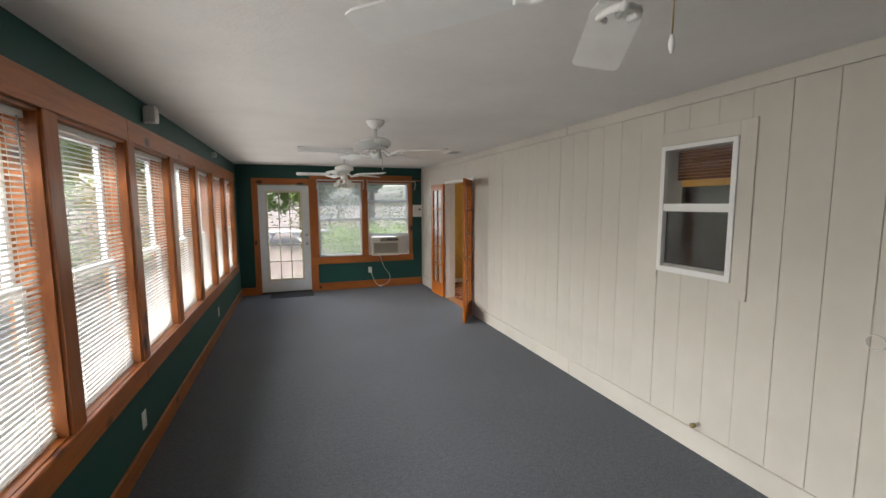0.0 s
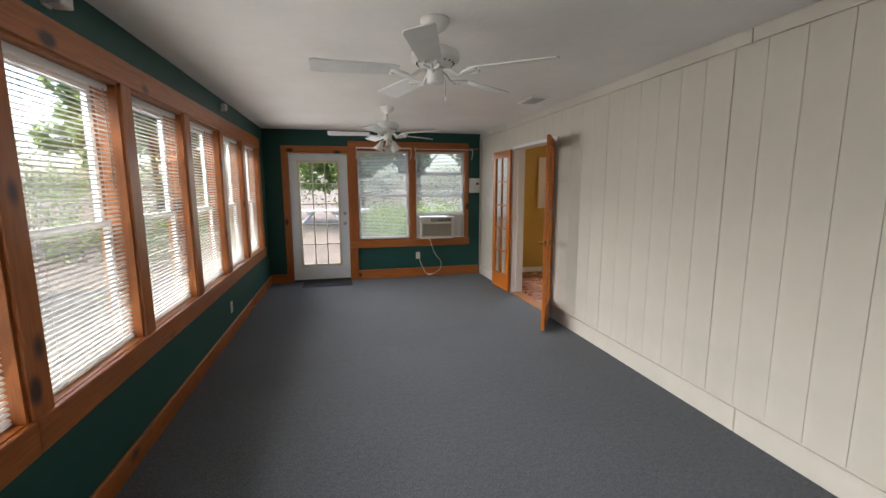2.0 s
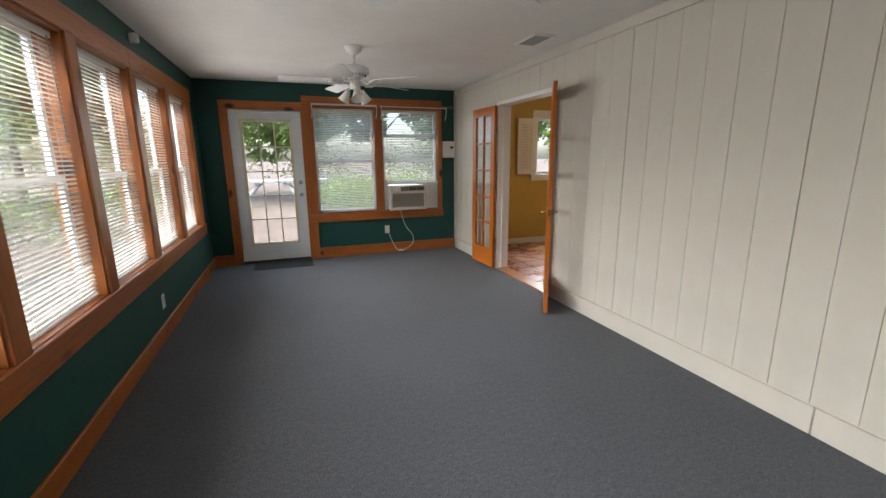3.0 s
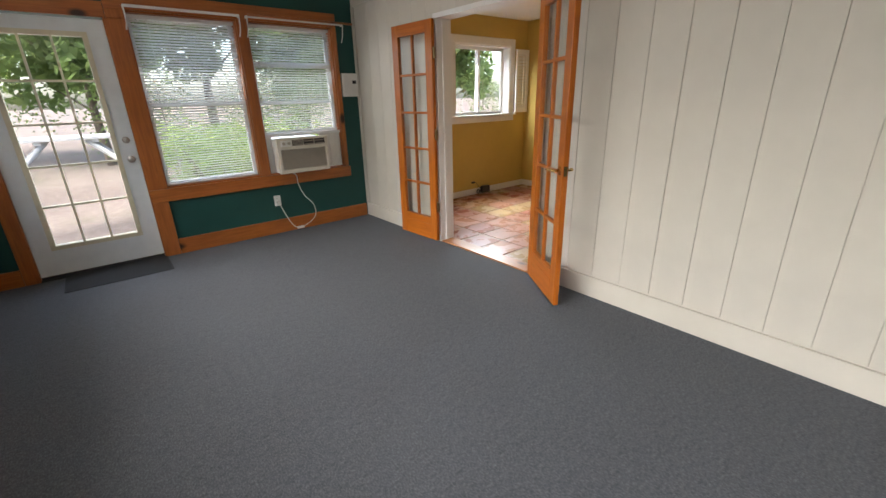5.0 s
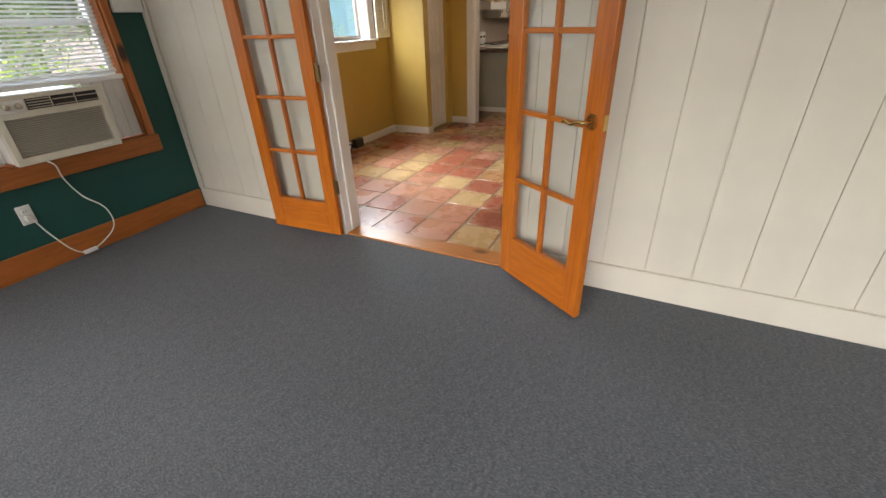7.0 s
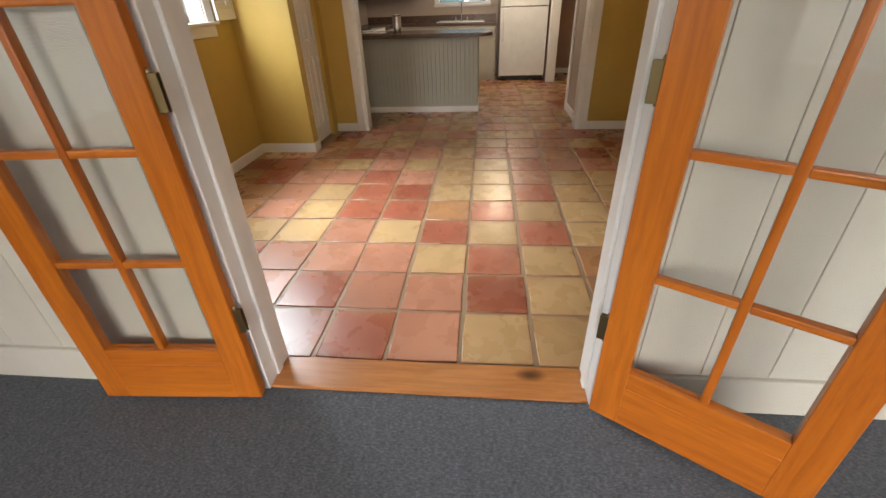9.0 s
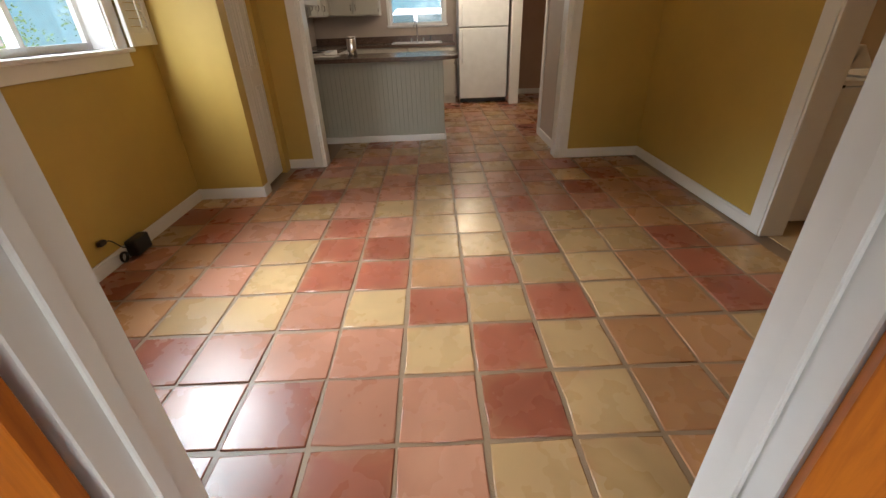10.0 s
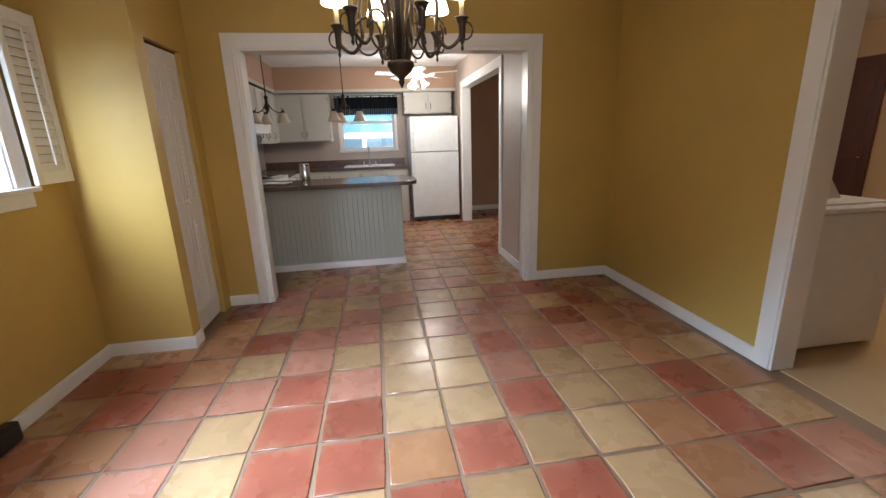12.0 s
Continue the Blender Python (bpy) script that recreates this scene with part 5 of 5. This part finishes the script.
for s, ry in ((0, 0), (1, 18)):
    b = box(0, 0.2, 0, 0.27, 0, 0.006, 0.001, 1)
    b.transform(pose(7.55, 7.92 if not s else 7.90, 0.903, 0, 0, -12) @ pose(0, 0, 0, -ry * s - (180 if s else 0) * 0, 0, 0))
    part("page_block", b, paper_white, pages)


def cabinet_box(name, x0, x1, y0, y1, z0, z1, face, doors, label, drawers=False):
    """A cabinet unit; face 'w' opens to -x, 's' opens to -y."""
    top = thing(name, label, "cabinet", group="kitchen cabinets")
    part("body", box(x0, x1, y0, y1, z0, z1), cabinet_paint, top)
    lo, hi = (y0, y1) if face == "w" else (x0, x1)
    w = (hi - lo) / doors
    for k in range(doors):
        a, b = lo + k * w + 0.012, lo + (k + 1) * w - 0.012
        rows = [(z0 + 0.015, z1 - 0.015)] if not drawers else [(z0 + 0.1, z1 - 0.19), (z1 - 0.17, z1 - 0.015)]
        for za, zb in rows:
            if face == "w":
                d = part("door", box(x0 - 0.02, x0 - 0.0005, a, b, za, zb, 0.004, 1), cabinet_paint, top)
                if zb - za > 0.25:
                    part("door_frame", wall_y(x0 - 0.028, x0 - 0.0195, a + 0.002, b - 0.002, za + 0.002, zb - 0.002, [(a + 0.05, b - 0.05, za + 0.05, zb - 0.05)]), cabinet_paint, d)
                hx, hy = x0 - 0.034, (b - 0.025 if k % 2 == 0 else a + 0.025)
                zc = za + 0.1 if z0 > 1 else zb - 0.1
                part("handle", tube([(x0 - 0.02, hy, zc - 0.045), (hx - 0.01, hy, zc - 0.03), (hx - 0.01, hy, zc + 0.03), (x0 - 0.02, hy, zc + 0.045)], 0.005, 6), bronze, d)
                for zh in (za + 0.06, zb - 0.06):
                    part("hinge", box(x0 - 0.026, x0 - 0.02, a - 0.006 if k % 2 == 0 else b - 0.002, a + 0.002 if k % 2 == 0 else b + 0.006, zh - 0.02, zh + 0.02), bronze, d)
            else:
                d = part("door", box(a, b, y0 - 0.02, y0 - 0.0005, za, zb, 0.004, 1), cabinet_paint, top)
                if zb - za > 0.25:
                    part("door_frame", wall_x(y0 - 0.028, y0 - 0.0195, a + 0.002, b - 0.002, za + 0.002, zb - 0.002, [(a + 0.05, b - 0.05, za + 0.05, zb - 0.05)]), cabinet_paint, d)
                part("handle", tube([(a + 0.03, y0 - 0.02, za + 0.05), (a + 0.03, y0 - 0.045, za + 0.07), (a + 0.03, y0 - 0.045, za + 0.12), (a + 0.03, y0 - 0.02, za + 0.14)], 0.005, 6), bronze, d)
    return top


UX = KE - 0.32
cabinet_box("wall_cabinet", UX, KE - 0.001, 7.62, 8.42, 1.31, 2.03, "w", 2, "grey painted wall cabinet with two doors")
cabinet_box("fridge_cabinet", UX, KE - 0.001, 5.66, 6.44, 1.70, 2.03, "w", 2, "short grey cabinet over the refrigerator")
cabinet_box("wall_cabinet", 8.92, UX - 0.03, KN - 0.32, KN - 0.001, 1.31, 2.03, "s", 3, "grey painted wall cabinet with three doors")
cabinet_box("wall_cabinet", 8.12, 8.90, KN - 0.32, KN - 0.001, 1.55, 2.03, "s", 2, "short grey wall cabinet over the range hood")
cabinet_box("base_cabinet", KE - 0.60, KE - 0.001, 6.46, 7.20, 0.0, 0.858, "w", 2, "grey painted base cabinet", True)
cabinet_box("base_cabinet", KE - 0.60, KE - 0.001, 7.205, KN - 0.002, 0.0, 0.858, "w", 3, "grey painted base cabinet", True)
cabinet_box("base_cabinet", 8.92, KE - 0.63, KN - 0.60, KN - 0.001, 0.0, 0.858, "s", 2, "grey painted base cabinet", True)
structure("soffit", boxes((UX - 0.03, KE, KS, KN, 2.075, KCEIL), (7.9, UX - 0.03, KN - 0.35, KN, 2.075, KCEIL)), brown_paint, "brown painted soffit above the cabinets", "soffit")
structure("trim_soffit", boxes((UX - 0.045, UX - 0.03, KS, KN - 0.35, 2.04, 2.085), (7.9, UX - 0.045, KN - 0.365, KN - 0.35, 2.04, 2.085), (UX - 0.03, KE, KS, KN, 2.04, 2.073)), cabinet_paint, "grey painted moulding under the soffit", "trim")
counter_back = wall_y(KE - 0.635, KE - 0.001, 6.455, KN - 0.002, 0.86, 0.90)
box_into(counter_back, KE - 0.022, KE - 0.001, 6.455, KN - 0.002, 0.90, 1.0)
box_into(counter_back, 8.90, KE - 0.635, KN - 0.635, KN - 0.002, 0.86, 0.90)
solid("back_countertop", counter_back, counter_mat, "mottled brown laminate worktop with a low splashback", "countertop")


def sink():
    top = thing("kitchen_sink", "white double sink with a chrome gooseneck tap", "sink")
    x0, x1, y0, y1 = KE - 0.56, KE - 0.09, 6.65, 7.45
    ym = (y0 + y1) / 2
    part("rim", boxes((x0, x0 + 0.03, y0, y1, 0.9005, 0.914), (x1 - 0.06, x1, y0, y1, 0.9005, 0.914), (x0 + 0.03, x1 - 0.06, y0, y0 + 0.03, 0.9005, 0.914), (x0 + 0.03, x1 - 0.06, y1 - 0.03, y1, 0.9005, 0.914), (x0 + 0.03, x1 - 0.06, ym - 0.02, ym + 0.02, 0.9005, 0.914)), appliance_white, top)
    for a, b in ((y0 + 0.03, ym - 0.02), (ym + 0.02, y1 - 0.03)):
        part("bowl", box(x0 + 0.03, x1 - 0.06, a, b, 0.9005, 0.904), plain("sink_bottom", (0.6, 0.6, 0.6), 0.3), top)
    tap = part("tap", tube(bend([(x1 - 0.03, ym, 0.914), (x1 - 0.03, ym, 1.1), (x1 - 0.05, ym, 1.19), (x1 - 0.11, ym + 0.02, 1.21), (x1 - 0.16, ym + 0.04, 1.17), (x1 - 0.17, ym + 0.045, 1.12)], 24), 0.011, 8), chrome, top)
    for s in (-0.1, 0.1):
        part("tap_handle", lathe([(0.016, 0.914), (0.014, 0.95), (0.02, 0.958), (0.004, 0.965)], 12, Matrix.Translation((x1 - 0.03, ym + s, 0))), chrome, tap)
    part("sprayer", lathe([(0.014, 0.914), (0.009, 0.94), (0.013, 0.99), (0.008, 1.0)], 12, Matrix.Translation((x1 - 0.03, ym - 0.22, 0))), black_plastic, top)


sink()


def kitchen_window():
    top = thing("window_14", "white kitchen window over the sink", "window", kind="structure")
    x = KE
    part("casing", wall_y(x - 0.018, x, 6.555, 7.525, 1.12, 2.04, [(6.60, 7.48, 1.16, 2.0)]), white_gloss, top)
    part("window_sill", box(x - 0.05, x + 0.1, 6.54, 7.54, 1.135, 1.16, 0.003, 1), white_gloss, top)
    for z0, z1, d in ((1.16, 1.62, 0.07), (1.58, 2.0, 0.1)):
        s = part("sash", wall_y(x + d, x + d + 0.025, 6.60, 7.48, z0, z1, [(6.635, 7.445, z0 + 0.035, z1 - 0.035)]), white_vinyl, top)
        g = part("pane", box(x + d + 0.010, x + d + 0.014, 6.635, 7.445, z0 + 0.035, z1 - 0.035), pane_glass, s)
        g.visible_shadow = False


kitchen_window()


def valance():
    top = thing("valance", "dark blue gathered valance with a plaid lower edge", "curtain")
    rows = [(1.735, 0.02), (1.80, 0.017), (1.801, 0.017), (1.93, 0.012), (2.02, 0.008)]

    def cloth(za, zb, amp_a, amp_b):
        bm = bmesh.new()
        lo, hi = [], []
        for k in range(121):
            y = 6.53 + 1.02 * k / 120
            w = math.sin(k * 0.72) + 0.4 * math.sin(k * 0.31 + 1)
            lo.append(bm.verts.new((KE - 0.075 + amp_a * w, y, za)))
            hi.append(bm.verts.new((KE - 0.075 + amp_b * w, y, zb)))
        for k in range(120):
            bm.faces.new((lo[k], lo[k + 1], hi[k + 1], hi[k])).smooth = True
        bmesh.ops.solidify(bm, geom=bm.faces[:], thickness=0.003)
        return bm

    m = Mat("plaid_cloth")
    wave = m.put("TexWave", Scale=9.0, Distortion=0.3)
    wave.bands_direction = "Y"
    m.join(m.coords(), wave.inputs["Vector"])
    m.colour(m.ramp(wave.outputs["Fac"], (0.4, (0.012, 0.02, 0.03)), (0.7, (0.3, 0.36, 0.4))))
    m.gloss(0.9)
    part("cloth", cloth(1.81, 2.02, 0.016, 0.008), plain("navy_cloth", (0.008, 0.014, 0.02), 0.9), top)
    part("plaid_band", cloth(1.715, 1.81, 0.02, 0.016), m.m, top, "blue and white plaid band")
    part("rod", tube([(KE - 0.075, 6.5, 2.0), (KE - 0.075, 7.58, 2.0)], 0.008, 8), white_gloss, top)
    for y in (6.5, 7.58):
        part("rod_bracket", box(KE - 0.08, KE - 0.001, y - 0.006, y + 0.006, 1.99, 2.01), white_gloss, top)


valance()


def refrigerator():
    top = thing("refrigerator", "white top-freezer refrigerator with two doors", "refrigerator")
    x0, x1, y0, y1 = 9.69, KE - 0.02, 5.635, 6.395
    part("cabinet", box(x0 + 0.065, x1, y0, y1, 0.03, 1.64, 0.008), appliance_white, top)
    for za, zb, name in ((0.075, 1.095, "fridge_door"), (1.108, 1.64, "freezer_door")):
        d = part(name, box(x0, x0 + 0.06, y0, y1, za, zb, 0.012, 3), appliance_white, top)
        lo, hi = (0.62, 1.06) if za < 1 else (1.14, 1.40)
        part("handle", tube(bend([(x0 + 0.002, y1 - 0.045, lo), (x0 - 0.035, y1 - 0.045, lo + 0.04), (x0 - 0.035, y1 - 0.045, hi - 0.04), (x0 + 0.002, y1 - 0.045, hi)], 12), 0.01, 8), appliance_white, d)
    part("gasket", box(x0 + 0.06, x0 + 0.066, y0 + 0.01, y1 - 0.01, 0.08, 1.63), plastic_grey, top)
    part("kick_grille", box(x0 + 0.04, x0 + 0.07, y0 + 0.01, y1 - 0.01, 0.012, 0.07), black_plastic, top, "dark kick grille")
    for y in (y0 + 0.06, y1 - 0.06):
        part("foot", lathe([(0.02, 0.0), (0.02, 0.03)], 10, Matrix.Translation((x0 + 0.12, y, 0))), rubber_black, top)


refrigerator()


def stove():
    top = thing("stove", "white electric range with a raised back panel", "stove")
    x0, x1, y0, y1 = 8.125, 8.885, KN - 0.66, KN - 0.005
    part("body", box(x0, x1, y0 + 0.03, y1, 0.0, 0.905, 0.006), appliance_white, top)
    part("oven_door", box(x0 + 0.01, x1 - 0.01, y0, y0 + 0.03, 0.2, 0.80, 0.008), appliance_white, top)
    part("oven_handle", tube([(x0 + 0.06, y0, 0.74), (x0 + 0.06, y0 - 0.04, 0.74), (x1 - 0.06, y0 - 0.04, 0.74), (x1 - 0.06, y0, 0.74)], 0.01, 8), appliance_white, top)
    back = part("back_panel", box(x0, x1, y1 - 0.08, y1, 0.905, 1.10, 0.01), appliance_white, top)
    for k in range(5):
        part("knob", lathe([(0.018, 0), (0.016, 0.02), (0.003, 0.022)], 14, pose(x0 + 0.1 + k * 0.14, y1 - 0.08, 1.02, 90)), black_plastic, back)
    for dx, dy, r in ((0.19, 0.2, 0.1), (0.57, 0.2, 0.075), (0.19, 0.45, 0.075), (0.57, 0.45, 0.1)):
        b = part("burner", lathe([(r + 0.012, 0.905), (r + 0.012, 0.91), (r, 0.911)], 24, Matrix.Translation((x0 + dx, y0 + dy, 0))), chrome, top)
        spiral = [(x0 + dx + (0.015 + (r - 0.02) * q / 40) * math.cos(q * 0.5), y0 + dy + (0.015 + (r - 0.02) * q / 40) * math.sin(q * 0.5), 0.918) for q in range(41)]
        part("coil", tube(spiral, 0.005, 5), black_plastic, b)


stove()
hood = thing("range_hood", "white range hood under a wall cabinet", "range hood")
part("canopy", box(8.125, 8.885, KN - 0.46, KN - 0.002, 1.43, 1.545, 0.01), appliance_white, hood)
part("filter", box(8.2, 8.8, KN - 0.4, KN - 0.06, 1.422, 1.43), plastic_grey, hood)
amber_shade = plain("cream_glass_shade", (0.75, 0.66, 0.5), 0.3)


def pendant(x, y, label):
    top = thing("pendant_light", label, "pendant light", pose(x, y, 0), group="pendants over the peninsula")
    part("canopy", lathe([(0.06, CEIL), (0.055, CEIL - 0.02), (0.012, CEIL - 0.03)], 20), bronze, top)
    part("rod", tube([(0, 0, CEIL - 0.02), (0, 0, 1.75)], 0.0055, 8), bronze, top)
    part("hub", lathe([(0.006, 1.79), (0.022, 1.765), (0.014, 1.74), (0.02, 1.69), (0.026, 1.66), (0.012, 1.63), (0.002, 1.61)], 16), bronze, top)
    for k in range(3):
        a = 2 * math.pi * k / 3 + 0.35
        c, s = math.cos(a), math.sin(a)
        part("arm", tube(bend([(0.015 * c, 0.015 * s, 1.70), (0.06 * c, 0.06 * s, 1.64), (0.12 * c, 0.12 * s, 1.615), (0.155 * c, 0.155 * s, 1.63)], 14), 0.006, 6), bronze, top)
        part("curl", tube([(0.155 * c - s * 0.028 * math.cos(q), 0.155 * s + c * 0.028 * math.cos(q), 1.648 + 0.02 * math.sin(q)) for q in [0.4 * j + 2.6 for j in range(11)]], 0.004, 5), bronze, top)
        m = Matrix.Translation((0.155 * c, 0.155 * s, 0))
        part("holder", lathe([(0.012, 1.635), (0.016, 1.62), (0.026, 1.607), (0.02, 1.6)], 14, m), bronze, top)
        part("shade", lathe([(0.024, 1.61), (0.034, 1.595), (0.046, 1.56), (0.064, 1.52), (0.068, 1.512), (0.064, 1.513), (0.043, 1.56), (0.03, 1.595)], 20, m), amber_shade, top, "cream glass bell shade")


pendant(7.65, 8.0, "bronze three-arm pendant with cream glass shades")
pendant(7.65, 7.24, "bronze three-arm pendant with cream glass shades")
ceiling_fan(pose(8.9, 6.34, KCEIL), 30, "white kitchen ceiling fan with lit glass shades", 3, True, 0.55)
lamp("kitchen_fan_light", (8.9, 6.34, KCEIL - 0.5), 4.0, (1.0, 0.86, 0.66), 0.22)


# ---- terracotta tiles, laid last ----
def tile_mesh(seed, material, sx, sy):
    """A hand-made tile with a wavy outline and eased rim, top at z = 0."""
    rng = random.Random(seed)
    bm = bmesh.new()
    rim = []
    hx, hy = sx / 2 - 0.0085, sy / 2 - 0.0085
    for x, y in ((-hx, -hy), (0, -hy), (hx, -hy), (hx, 0), (hx, hy), (0, hy), (-hx, hy), (-hx, 0)):
        rim.append((x + rng.uniform(-0.0045, 0.0035), y + rng.uniform(-0.0045, 0.0035)))
    lo = [bm.verts.new((x, y, -0.012)) for x, y in rim]
    mid = [bm.verts.new((x, y, -0.003)) for x, y in rim]
    hi = [bm.verts.new((x * 0.97, y * 0.97, -0.0004)) for x, y in rim]
    top = bm.verts.new((0, 0, 0.0003))
    for k in range(8):
        q = (k + 1) % 8
        bm.faces.new((lo[k], lo[q], mid[q], mid[k]))
        bm.faces.new((mid[k], mid[q], hi[q], hi[k])).smooth = True
        bm.faces.new((hi[k], hi[q], top))
    return mesh_of("tile", bm, material)


PX, PY = 0.308, 0.300
TX, TYY = 3.11, 6.702
clay = {"r": tile_red, "s": tile_pink, "t": tile_tan, "c": tile_cream}
tile_sets = {c: [tile_mesh(k * 7 + i, clay[c], PX, PY) for i in range(3)] for k, c in enumerate("rstc")}
# colours of the tiles as laid, row by row from the threshold, north to south
LAID = ["trrrrsccttt", "rssrssrcttr", "rrssscrcttc", "tccscrcrctr", "tscrrtrcctr", "tscrrccrccr",
        "rssrsccscct", "rtcscccrsst", "ttrsscsstrt", "ttccsccsscr", "trsccsccsrt", "ttssscssctr"]
rng = random.Random(12)
for i in range(0, 25):
    for j in range(-9, 8):
        xa, xb, ya, yb = TX + i * PX, TX + (i + 1) * PX, TYY + j * PY, TYY + (j + 1) * PY
        xc, yc = (xa + xb) / 2, (ya + yb) / 2
        dining = xc < DE + 0.1 and DS - 0.06 < yc < DN + 0.1 and not (xc > 5.80 and yc > 8.3)
        cooking = DE + 0.1 <= xc < 10.3 and ((5.5 < yc < 7.95 and xc < 7.5) or (5.5 < yc < 6.85) or (7.5 < xc < 9.9 and 6.8 < yc < 7.6))
        hall = 7.4 < xc < 10.4 and 4.5 < yc <= 5.5
        if not (dining or cooking or hall):
            continue
        c = LAID[i][5 - j] if i < len(LAID) and -5 <= j <= 5 else rng.choice("rsstttcc")
        ob = new("tile", rng.choice(tile_sets[c]))
        ob.parent = floor_tiled
        if i == 0:
            xc, ob.scale = (DW + xb) / 2, ((xb - DW) / PX, 1, 1)
        size = ob.scale.copy()
        ob.matrix_basis = pose(xc + rng.uniform(-0.002, 0.002), yc + rng.uniform(-0.002, 0.002), rng.uniform(-0.0012, 0.0012), rng.uniform(-0.12, 0.12), rng.uniform(-0.12, 0.12), rng.choice((0, 180)) + rng.uniform(-0.5, 0.5)) @ Matrix.Diagonal((*size, 1))
